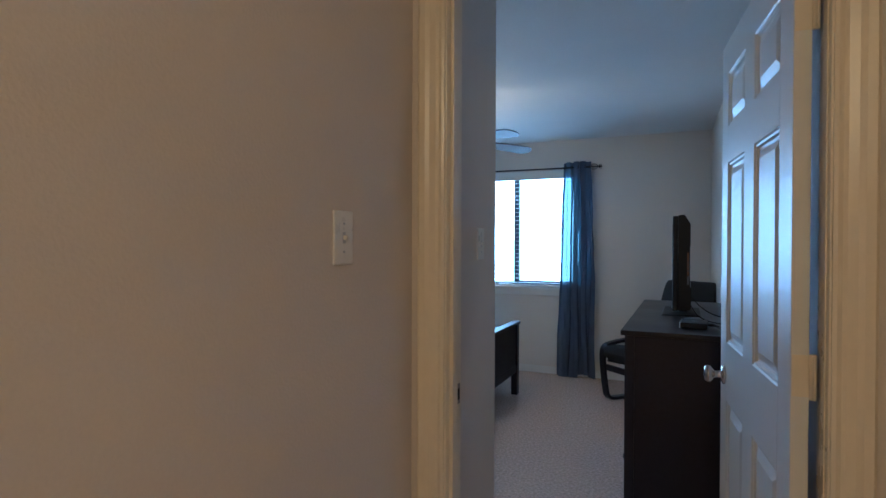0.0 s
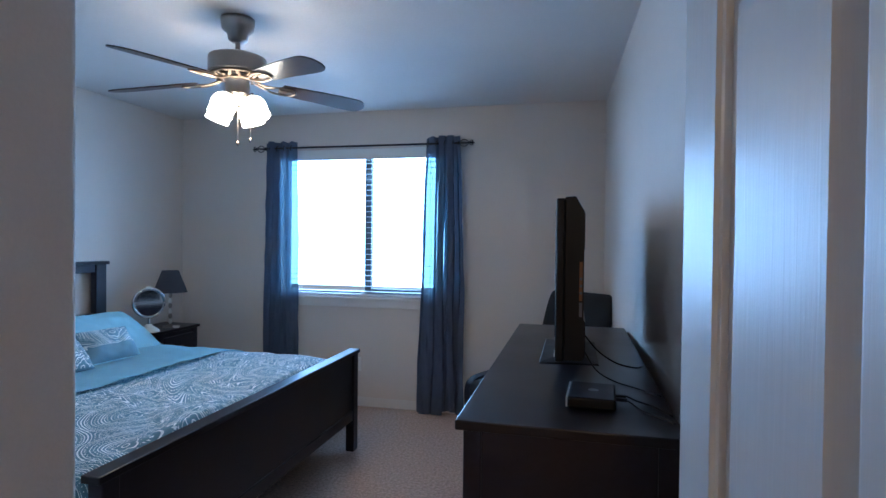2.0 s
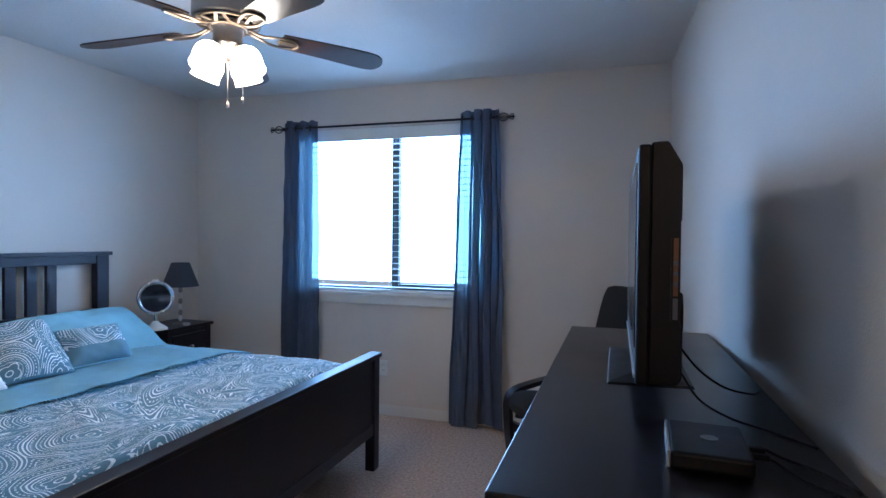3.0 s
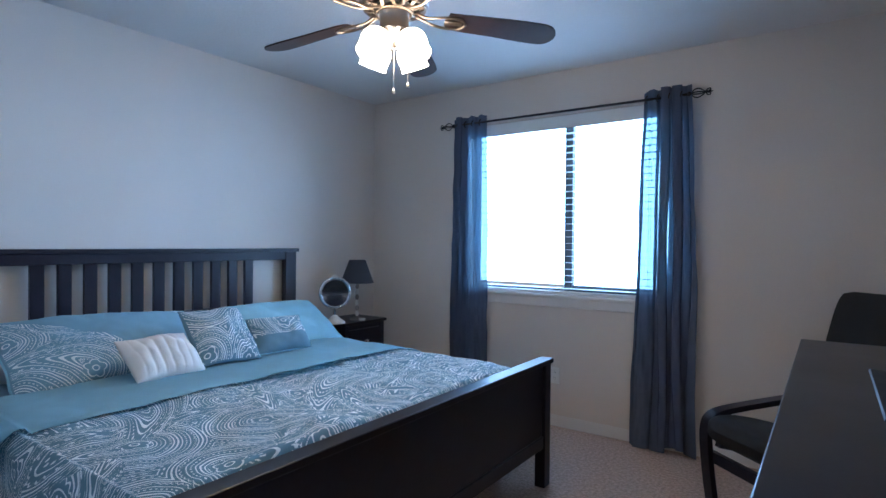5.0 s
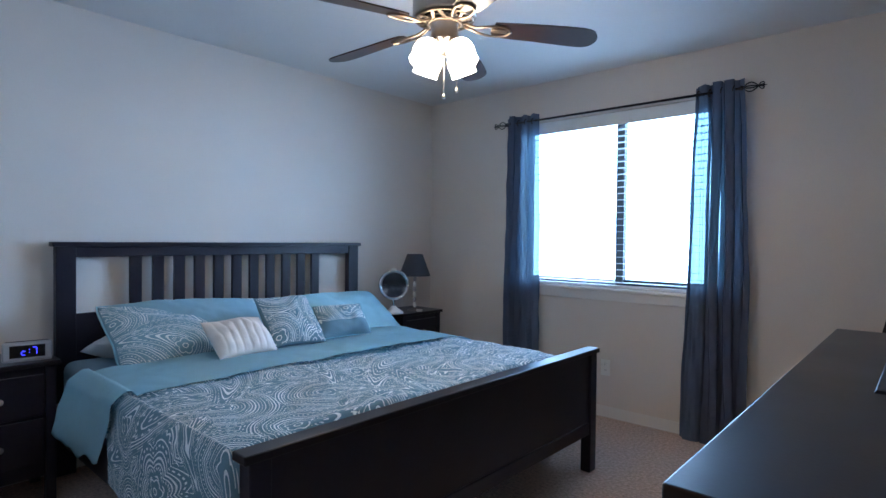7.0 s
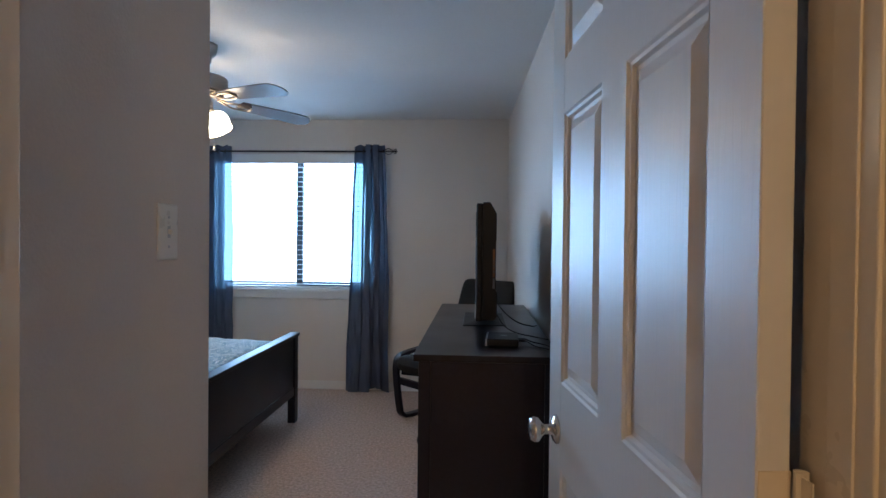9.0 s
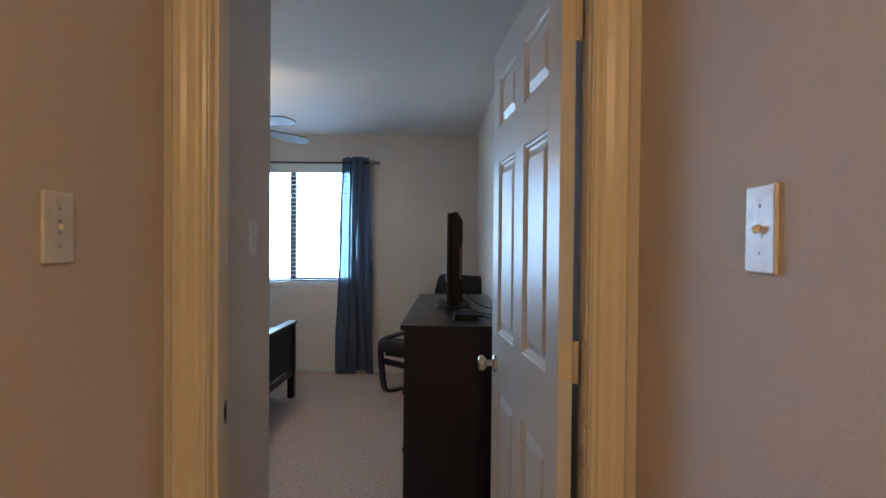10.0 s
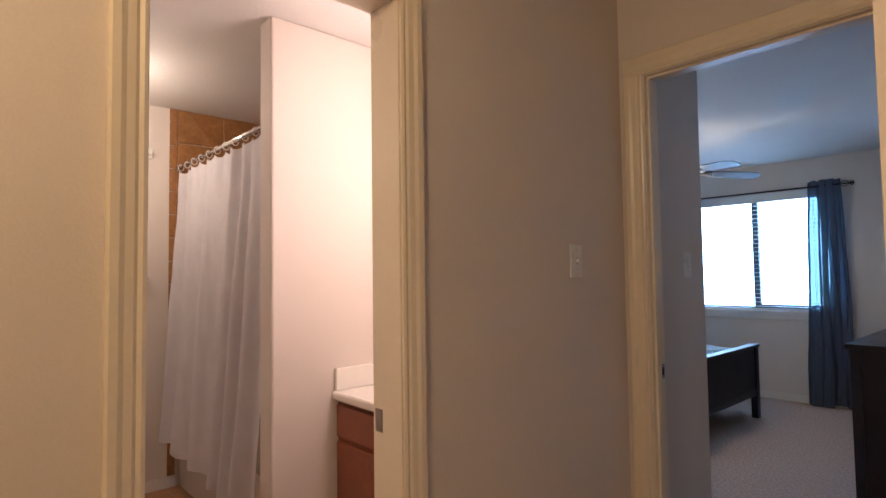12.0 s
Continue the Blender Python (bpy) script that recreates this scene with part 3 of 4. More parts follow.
# ---- bed ----
BX0, BX1, B0, B1 = -3.34, -1.30, 3.345, 5.40
bed = thing("bed", "king-size black-brown wooden bed frame with slatted headboard", "bed", (-2.3, 4.37, 0))
for y0 in (B0 + 0.012, B1 - 0.080):
    part("footboard_post", box(BX1 - 0.060, BX1 - 0.004, y0, y0 + 0.068, 0, 0.636, 0.004), DARK, bed)
H0, H1 = 3.482, 5.276      # between the headboard posts
for y0 in (H0 - 0.090, H1):
    part("headboard_post", box(BX0, BX0 + 0.05, y0, y0 + 0.090, 0, 1.184, 0.003), DARK, bed)
part("headboard_cap", box(BX0 - 0.008, BX0 + 0.062, H0 - 0.108, H1 + 0.108, 1.184, 1.208, 0.004), DARK, bed)
part("headboard_rail", box(BX0 + 0.006, BX0 + 0.042, H0, H1, 1.128, 1.184, 0.003), DARK, bed)
part("headboard_panel", box(BX0 + 0.008, BX0 + 0.040, H0, H1, 0.25, 0.832, 0.003), DARK, bed)
for k in range(11):
    y0 = 3.744 + k * 0.1206
    part("headboard_slat", box(BX0 + 0.012, BX0 + 0.036, y0, y0 + 0.062, 0.832, 1.128, 0.002), DARK, bed)
part("footboard_cap", box(BX1 - 0.068, BX1 + 0.003, B0 - 0.006, B1 + 0.006, 0.636, 0.662, 0.004), DARKTOP, bed)
part("footboard_panel", box(BX1 - 0.044, BX1 - 0.018, B0 + 0.080, B1 - 0.080, 0.27, 0.636, 0.002), DARK, bed)
part("footboard_rail", box(BX1 - 0.052, BX1 - 0.010, B0 + 0.080, B1 - 0.080, 0.205, 0.27, 0.004), DARK, bed)
for y0 in (B0 + 0.03, B1 - 0.058):
    part("side_rail", box(BX0 + 0.05, BX1 - 0.06, y0, y0 + 0.028, 0.22, 0.38, 0.004), DARK, bed)
part("mattress_support", box(BX0 + 0.06, BX1 - 0.07, B0 + 0.07, B1 - 0.07, 0.24, 0.28), DARK, bed)
single("mattress", box(BX0 + 0.065, BX1 - 0.085, B0 + 0.065, B1 - 0.20, 0.281, 0.60, 0.05, seg=4), SHEET, "grey-blue fitted sheet over a thick mattress", "mattress", smooth=True)


def cover(xa, xb, lift, drop_near, drop_far, seed, amp, skew=0.0, corner=0.0, foot=False):
    """Bedding spread over the mattress from xa to xb, hanging down both sides."""
    half = (B1 - B0) / 2 - 0.02
    mid = (B0 + B1) / 2
    total = half * 2 + drop_near + drop_far

    def f(u, v):
        s = v * total - drop_near          # along the cloth across the bed; under 0 it hangs on the near side
        x = xa + (xb - xa) * u
        puff = amp * (0.6 * noise.noise((x * 2.6, s * 2.6, seed)) + 0.4 * noise.noise((x * 7, s * 7, seed)) + 0.2 * noise.noise((x * 17, s * 17, seed)))
        zt = 0.622 + lift
        r = 0.07
        if s < 0:
            d = -s
            y, z = mid - half - min(d, r) * 0.45 - 0.02 * math.sin(4.2 * x + seed) * min(1, d / 0.2), zt - max(0, d - 0.02)
            y -= 0.6 * abs(puff) + (0.034 * min(1, d / 0.06) if skew else 0)
        elif s > 2 * half:
            d = s - 2 * half
            y, z = mid + half + min(d, r) * 0.45 + 0.015 * math.sin(5 * x + seed) * min(1, d / 0.2), zt - 0.095 - max(0, d - 0.02)
            y += 0.6 * abs(puff)
        else:
            e = min(s, 2 * half - s)
            y, z = mid - half + s, zt - 0.02 * max(0, 1 - e / 0.12) ** 2 - 0.075 * max(0, 1 - (2 * half - s) / 0.38) ** 2 + puff
        back = max(0.0, 0.14 - s)
        x += skew * (back * back / 0.56 if back < 0.28 else back - 0.14)
        if foot and u > 0.94:
            z -= 0.16 * ((u - 0.94) / 0.06) ** 2
        if corner and s < 0:
            z -= corner * (-s) * (0.5 - abs(u - 0.55)) * 1.0
        return (x, y, z)
    return f, total


f1, t1 = cover(-2.36, -1.372, 0.028, 0.40, 0.34, 3.0, 0.028, foot=True)

def paisley_field(w, h, size, seed, step):
    """Height of the print's ink over a w by h sheet on a grid: nested teardrops and rosettes with lines, dots and scallops round them. Over 0 there is ink."""
    rng = random.Random(seed)
    motifs = []
    for lo, hi, reach, tries in ((0.90, 1.15, 0.98, 700), (0.52, 0.66, 0.95, 900), (0.24, 0.32, 1.1, 600)):
        for _ in range(tries):
            x, y, r = rng.uniform(0, w), rng.uniform(0, h), size * rng.uniform(lo, hi)
            if all((x - m[0]) ** 2 + (y - m[1]) ** 2 > (0.86 * reach * (r + m[2])) ** 2 for m in motifs):
                motifs.append((x, y, r, rng.uniform(0, 6.283), rng.choice((-1, 1)), rng.uniform(0.5, 0.85), rng.random() if r < 0.7 * size else rng.random() * 0.7))
    gx, gy = np.meshgrid(np.arange(0, w + step, step), np.arange(0, h + step, step), indexing="ij")
    best = np.full(gx.shape, 9.0)
    ink = np.full(gx.shape, -1.0)
    for cx, cy, r, ang, flip, bend, kind in motifs:
        dx, dy = gx - cx, gy - cy
        x = (math.cos(ang) * dx + math.sin(ang) * dy) * flip / r
        y = (-math.sin(ang) * dx + math.cos(ang) * dy) / r
        x = x - bend * np.maximum(0, y + 0.15) ** 2
        th = np.arctan2(x, y)
        if kind < 0.72:
            edge = 0.52 + 0.98 * np.exp(-(np.abs(th) / 0.50) ** 1.5)
        else:
            edge = 0.70 + 0.20 * np.abs(np.cos(3 * th))
        rho = np.hypot(x, y)
        d = (rho / edge - 1) * r * 0.68
        n = max(5, int(r * 150))
        wave = np.abs(np.sin(n * th))
        lines = np.full(gx.shape, -1.0)
        p = 0.090
        u = np.mod(d + 0.002, p) - 0.002
        for at, half, sort in ((0.0, 0.0034, 0), (0.0150, 0.0023, 0), (0.0300, 0.0032, 3), (0.0450, 0.0022, 0), (0.0580, 0.0023, 1), (0.0755, 0.0025, 0), (p, 0.0034, 0)):
            v = half - np.abs(u - at)
            if sort == 1:
                v = half - np.abs(u - at - 0.0085 * wave)
            elif sort == 3:
                v = np.minimum(v, half * 1.6 * (np.cos(2 * n * th) + 0.1))
            lines = np.maximum(lines, v)
        heart = np.maximum(0.0026 - np.abs(rho * r - 0.030 * (1 + 0.4 * np.abs(np.sin(2.5 * th)))), 0.0024 - np.abs(rho * r - 0.012))
        lines = np.where(rho * r < 0.046, heart, lines)
        nearer = d < best
        ink = np.where(nearer, lines, ink)
        best = np.where(nearer, d, best)
    return ink


def print_on(owner, surface, w, h, size, seed, side, keep=None, step=0.0032):
    """The paisley print laid on a cloth as thin patches that follow its surface. side: which way its face looks."""
    ink = paisley_field(w, h, size, seed, step)
    verts, faces, known = [], [], {}
    e = 0.004

    def lift(x, y):
        key = (round(x, 5), round(y, 5))
        if key not in known:
            x, y = min(max(x, 0.002), w - 0.006), min(max(y, 0.002), h - 0.006)
            p = surface(x, y)
            n = (surface(x + e, y) - p).cross(surface(x, y + e) - p).normalized() * side
            known[key] = len(verts)
            verts.append(p + n * 0.0020)
        return known[key]
    full = np.maximum(np.maximum(ink[:-1, :-1], ink[1:, :-1]), np.maximum(ink[1:, 1:], ink[:-1, 1:])) > 0
    for i, j in zip(*np.nonzero(full)):
        i, j = int(i), int(j)
        if not (0.006 < i * step < w - 0.012 and 0.006 < j * step < h - 0.012) or (keep and not keep(i * step, j * step)):
            continue
        ring = ((i, j), (i + 1, j), (i + 1, j + 1), (i, j + 1))
        val = [float(ink[c]) for c in ring]
        out = []
        for k in range(4):
            (a, b), (c, d), va, vb = ring[k], ring[(k + 1) % 4], val[k], val[(k + 1) % 4]
            if va > 0:
                out.append((a * step, b * step))
            if (va > 0) != (vb > 0):
                t = va / (va - vb)
                out.append(((a + (c - a) * t) * step, (b + (d - b) * t) * step))
        idx = list(dict.fromkeys(lift(*q) for q in out))
        if len(idx) > 2:
            faces.append(idx)
    me = bpy.data.meshes.new("paisley_print")
    me.from_pydata([v - OFF[owner] for v in verts], [], faces)
    me.materials.append(PRINT)
    for p in me.polygons:
        p.use_smooth = True
    ob = new("paisley_print", me)
    ob.parent = owner
    return tagged(ob, "white printed paisley lines", kind="stuff")


duvet = thing("duvet", "slate-blue paisley duvet with its pale blue edge folded back", "duvet", (-2.2, 4.37, 0.62))
part("quilt", sheet(f1, 110, 230, lambda u, v: ((u * 0.975), v * t1)), SLATE, duvet, "slate-blue sateen cover", True)
print_on(duvet, lambda x, y: Vector(f1(x / 0.975, y / t1)), 0.975, t1, 0.215, 11, 1.0)
f2, t2 = cover(-2.64, -2.13, 0.046, 0.34, 0.26, 7.0, 0.016, -0.78, 0.12)


def fold_edge(u, v):
    # the fold is laid a little askew: deeper towards the window
    x, y, z = f2(u, v)
    hem = max(0.0, 1 - v / 0.05)
    return (x + 0.05 * u * max(0.0, v - 0.3) + 0.02 * noise.noise((v * 6, u * 2, 4)), y, z + 0.02 * hem * noise.noise((u * 6, 1, 2)))


part("folded_edge", sheet(fold_edge, 80, 200, lambda u, v: (u * 0.8, v * t2), 0.012), LINEN_LIT, duvet, "pale blue folded-back edge", True)


def pillow(name, m, w, h, t, material, label, seed, pleats=0, cat="pillow", rim=False, keep=None, printed=0.0):
    """A stuffed cushion, in its own metres: w across x, h along z, thick along y."""
    bm = bmesh.new()
    n = 72 if pleats else 40
    soft = 0.030 if w > 0.6 else 0.010
    lay = bm.loops.layers.uv.new("UVMap")

    def at(i, j, s):
        u, v = 2 * i / n - 1, 2 * j / n - 1
        body = max(0.0, (1 - abs(u) ** 2.4) * (1 - abs(v) ** 2.4)) ** 0.62
        # edges drawn in a little, corners rounded, outline uneven
        x = u * w / 2 * (1 - 0.035 * (1 - v * v) * abs(u) ** 3 - soft * abs(v) ** 5)
        z = v * h / 2 * (1 - 0.050 * (1 - u * u) * abs(v) ** 3 - 1.4 * soft * abs(u) ** 6)
        x += 0.045 * w * soft / 0.08 * noise.noise((u * 1.3, v * 1.5, seed + 3)) * abs(u)
        z += 0.075 * h * soft / 0.08 * noise.noise((u * 1.8, v * 1.2, seed + 6)) * abs(v)
        wr = 0.020 * noise.noise((x * 7, z * 10, seed)) + 0.010 * (1 - abs(noise.noise((x * 14 + z * 8, z * 9, seed + 2)))) + 0.006 * noise.noise((x * 22, z * 22, seed + s))
        y = s * (t / 2 * body + wr * body)
        if pleats:
            y += s * 0.011 * body * (abs(math.sin(math.pi * (pleats * (u + 1) / 2 + 0.10 * math.sin(2.2 * v)))) ** 0.45 - 0.7)
        return Vector((x, y - 0.01 * noise.noise((u, v, seed)), z))
    for s in (1, -1):
        g = [[bm.verts.new(at(i, j, s)) for j in range(n + 1)] for i in range(n + 1)]
        for i in range(n):
            for j in range(n):
                fc = bm.faces.new((g[i][j], g[i + 1][j], g[i + 1][j + 1], g[i][j + 1]))
                for lp, (a, b) in zip(fc.loops, ((i, j), (i + 1, j), (i + 1, j + 1), (i, j + 1))):
                    lp[lay].uv = (a / n * w + seed, b / n * h)
    bmesh.ops.remove_doubles(bm, verts=bm.verts, dist=0.0005)
    ob = part(name, bm, material, None, "", True)
    ob.matrix_world = m
    OFF[ob] = Vector((0, 0, 0))
    if printed:
        print_on(ob, lambda x, y: at(x / w * n, y / h * n, -1), w, h, printed, int(seed * 7), 1.0, keep, 0.0030)
    if rim:
        seam = [at((cu + 1) / 2 * n, (cv + 1) / 2 * n, 1) for cu, cv in
                [(-1 + k / 10, -1) for k in range(20)] + [(1, -1 + k / 10) for k in range(20)] + [(1 - k / 10, 1) for k in range(20)] + [(-1, 1 - k / 10) for k in range(21)]]
        part("piping", tube(seam, 0.005, 8), LINEN, ob, "pale blue piping", True)
    return tagged(ob, label, cat, "bed pillows")


# upright cushions: turned by 90 so that the broad face looks down the bed, then leant back on the headboard
pillow("pillow", pose(-3.14, 3.72, 0.672, 0, 75, 0) @ pose(0, 0, 0, 0, 0, 90), 0.46, 0.30, 0.12, WHITE_C, "white pillow lying behind the paisley sham", 8.0)
pillow("pillow_sham", pose(-2.88, 3.95, 0.735, 0, -58, 0) @ pose(0, 0, 0, 0, 0, 90) @ pose(0, 0, 0, 0, 2, 0), 0.90, 0.52, 0.22, SHAM, "paisley and pale blue pillow sham leaning on the headboard", 1.0, 0, "pillow", True, lambda x, y: y < 0.52 - 0.75 * x or y < 0.16 + 0.05 * math.sin(9 * x) or x > 0.80, 0.20)
pillow("pillow_sham", pose(-2.945, 4.88, 0.715, 0, -57, 0) @ pose(0, 0, 0, 0, 0, 90) @ pose(0, 0, 0, 0, -1.5, 0), 0.96, 0.46, 0.22, LINEN, "plain pale blue pillow sham leaning on the headboard", 2.0, 0, "pillow", True)
pillow("throw_pillow", pose(-2.525, 3.985, 0.745, 0, -48, 8) @ pose(0, 0, 0, 0, 0, 90) @ pose(0, 0, 0, 0, 2, 0), 0.335, 0.235, 0.11, WHITE_C, "small white pleated throw pillow", 3.0, 8, "throw pillow")
pillow("throw_pillow", pose(-2.575, 4.30, 0.790, 0, -43, 0) @ pose(0, 0, 0, 0, 0, 90) @ pose(0, 0, 0, 0, 2, 0), 0.33, 0.33, 0.12, SLATE, "square paisley throw pillow, tilted", 4.0, 0, "throw pillow", False, None, 0.15)
pillow("throw_pillow", pose(-2.555, 4.635, 0.757, 0, -36, -4) @ pose(0, 0, 0, 0, 0, 90) @ pose(0, 0, 0, 0, 1, 0), 0.345, 0.215, 0.10, SLATE, "small oblong paisley throw pillow with a plain blue band", 5.0, 0, "throw pillow", True, lambda x, y: y > 0.085, 0.15)


# ---- nightstands ----
def nightstand(y0, y1, label):
    x0, x1, h = XL + 0.015, -3.0, 0.66
    s = thing("nightstand", label, "nightstand", ((x0 + x1) / 2, (y0 + y1) / 2, 0), group="nightstands beside the bed")
    part("top", box(x0, x1, y0, y1, h - 0.022, h, 0.003), DARKTOP, s)
    part("body", box(x0 + 0.01, x1 - 0.032, y0 + 0.02, y1 - 0.02, 0.12, h - 0.022, 0.002), DARK, s)
    for a in (y0 + 0.016, y1 - 0.056):
        for b in (x0 + 0.01, x1 - 0.055):
            part("leg", box(b, b + 0.04, a, a + 0.04, 0, h - 0.023, 0.002), DARK, s)
    for z0, z1 in ((0.41, 0.60), (0.19, 0.395)):
        dr = part("drawer_front", box(x1 - 0.031, x1 - 0.014, y0 + 0.062, y1 - 0.062, z0, z1, 0.002), DARK, s)
        part("knob", lathe([(0, 0), (0.007, 0), (0.007, 0.012), (0.014, 0.018), (0.013, 0.026), (0, 0.028)], 14, Matrix.Translation((x1 - 0.014, (y0 + y1) / 2, (z0 + z1) / 2)) @ Matrix.Rotation(radians(90), 4, "Y")), NICKEL, dr, "small round metal knob", True)
    return s


nightstand(2.885, 3.345, "black-brown nightstand with a clock on top")
nightstand(5.575, 6.035, "black-brown nightstand with a lamp and mirror on top")

clock = thing("alarm_clock", "silver and black alarm clock with blue digits", "alarm clock", m=pose(-3.10, 3.235, 0.66, 0, 0, 80))
part("case", box(-0.092, 0.092, -0.026, 0.030, 0.002, 0.088, 0.016, seg=3), PLASTIC, clock)
part("bezel", box(-0.094, 0.094, -0.034, -0.024, 0.0, 0.090, 0.010, seg=3), SILVER, clock)
part("display", box(-0.066, 0.066, -0.0358, -0.033, 0.018, 0.074, 0.0), SCREEN, clock)


def digits(owner, text, x, y, z, size, material):
    """Seven-segment strokes."""
    seg = {"2": "abged", "0": "abcdef", "7": "abc", "1": "bc", "6": "afgedc", "5": "afgcd", "9": "abcdfg", "c": "ged"}
    w, h, t = size * 0.5, size, size * 0.10
    for ch in text:
        if ch == ":":
            for dz in (0.3, 0.7):
                part("segment", box(x - t / 2, x + t / 2, y, y + 0.001, z + h * dz - t / 2, z + h * dz + t / 2), material, owner)
            x += w * 0.6
            continue
        place = {"a": (0, w, h, h), "d": (0, w, 0, 0), "g": (0, w, h / 2, h / 2), "f": (0, 0, h / 2, h), "e": (0, 0, 0, h / 2), "b": (w, w, h / 2, h), "c": (w, w, 0, h / 2)}
        for k in seg[ch]:
            x0, x1, z0, z1 = place[k]
            g = t * 0.7
            if x0 == x1:
                part("segment", box(x + x0 - t / 2, x + x0 + t / 2, y, y + 0.001, z + z0 + g, z + z1 - g), material, owner)
            else:
                part("segment", box(x + x0 + g, x + x1 - g, y, y + 0.001, z + z0 - t / 2, z + z0 + t / 2), material, owner)
        x += w * 1.7


digits(clock, "c:7", -0.022, -0.0370, 0.030, 0.034, LED)
single("papers", box(-3.13, -3.02, 2.98, 3.10, 0.6605, 0.664, 0, m=None), WHITE_C, "small stack of pale paper on the nightstand", "paper")

tl = thing("table_lamp", "small table lamp with a dark grey shade and bead-stacked stem", "lamp", (-3.10, 5.80, 0.66))
base_m = Matrix.Translation((-3.10, 5.80, 0.66))
part("foot", lathe([(0, 0), (0.055, 0), (0.055, 0.010), (0.030, 0.016), (0.012, 0.026), (0, 0.03)], 24, base_m), NICKEL, tl, smooth=True)
for k in range(6):
    z = 0.028 + k * 0.042
    part("bead", lathe([(0.005, z), (0.013, z + 0.008), (0.015, z + 0.020), (0.012, z + 0.034), (0.005, z + 0.042)], 14, base_m), NICKEL if k % 2 else WPLAST, tl, smooth=True)
part("stem", lathe([(0.005, 0.02), (0.005, 0.40), (0, 0.402)], 10, base_m), NICKEL, tl)
part("shade", lathe([(0.128, 0.285), (0.062, 0.460), (0.060, 0.460), (0.126, 0.285), (0.128, 0.285)], 32, base_m), GREYSH, tl, "dark grey cloth empire shade", True)

vm_ = thing("vanity_mirror", "round tilting table mirror with a chrome ring and white foot", "mirror", m=pose(-3.09, 5.56, 0.66, 0, 0, 56.5))
part("foot", lathe([(0, 0), (0.075, 0), (0.078, 0.008), (0.060, 0.024), (0.028, 0.046), (0.014, 0.062), (0, 0.066)], 28), WPLAST, vm_, "white domed foot", True)
part("stem", lathe([(0.012, 0.05), (0.010, 0.105), (0, 0.106)], 12), CHROME, vm_)
ring = [(0.108 * math.cos(a), 0, 0.225 + 0.108 * math.sin(a)) for a in [k * math.pi / 24 for k in range(49)]]
part("ring", tube(ring, 0.013, 10), CHROME, vm_, "thick chrome rim", True)
part("glass", lathe([(0, -0.006), (0.100, -0.006), (0.100, 0.006), (0, 0.006)], 40, Matrix.Translation((0, 0, 0.225)) @ Matrix.Rotation(radians(86), 4, "X")), MIRROR, vm_)
part("top_knob", lathe([(0, 0), (0.022, 0.002), (0.024, 0.010), (0.012, 0.018), (0, 0.019)], 16, Matrix.Translation((0, 0, 0.335))), WPLAST, vm_, smooth=True)
single("trinket_dish", lathe([(0, 0.0), (0.020, 0.0), (0.028, 0.012), (0.025, 0.018), (0, 0.010)], 16, Matrix.Translation((-3.035, 5.79, 0.66))), WPLAST, "tiny white dish beside the lamp", "dish", smooth=True)

bm = bmesh.new()
bmesh.ops.create_icosphere(bm, subdivisions=2, radius=0.016)
for v in bm.verts:
    v.co *= 1 + 0.35 * noise.noise(v.co * 90)
    v.co.z = v.co.z * 0.55 + 0.008
    v.co += Vector((-1.385, 5.43, 0))
single("paper_scrap", bm, WHITE_C, "crumpled white paper scrap on the carpet by the bed leg", "paper")

# ---- dresser and what stands on it ----
DX0, DX1, DY0, DY1, DH = -0.195, 0.328, 3.266, 4.873, 0.955
dr = thing("dresser", "long black-brown eight-drawer dresser with round knobs", "dresser", ((DX0 + DX1) / 2, (DY0 + DY1) / 2, 0))
part("top", box(DX0, DX1, DY0, DY1, DH - 0.024, DH, 0.003), DARKTOP, dr)
part("body", box(DX0 + 0.045, DX1 - 0.01, DY0 + 0.022, DY1 - 0.022, 0.105, DH - 0.024, 0.002), DARK, dr)
for a in (DY0 + 0.016, DY1 - 0.060):
    for b in (DX0 + 0.018, DX1 - 0.060):
        part("leg", box(b, b + 0.044, a, a + 0.044, 0, DH - 0.0245, 0.002), DARK, dr)
part("front_rail", box(DX0 + 0.024, DX0 + 0.044, DY0 + 0.062, DY1 - 0.062, 0.085, 0.118, 0.002), DARK, dr)
span = (DY1 - DY0 - 0.13)
for cols, z0, z1 in ((4, 0.735, 0.915), (2, 0.435, 0.720), (2, 0.130, 0.420)):
    wd = span / cols
    for k in range(cols):
        a = DY0 + 0.065 + k * wd
        d = part("drawer_front", box(DX0 + 0.022, DX0 + 0.044, a + 0.004, a + wd - 0.004, z0, z1, 0.002), DARK, dr)
        for y in ((a + wd / 2,) if cols == 4 else (a + wd * 0.2, a + wd * 0.8)):
            part("knob", lathe([(0, 0), (0.007, 0), (0.007, 0.012), (0.014, 0.018), (0.013, 0.026), (0, 0.028)], 14, Matrix.Translation((DX0 + 0.022, y, (z0 + z1) / 2)) @ Matrix.Rotation(radians(-90), 4, "Y")), IRON, d, "small dark round knob", True)

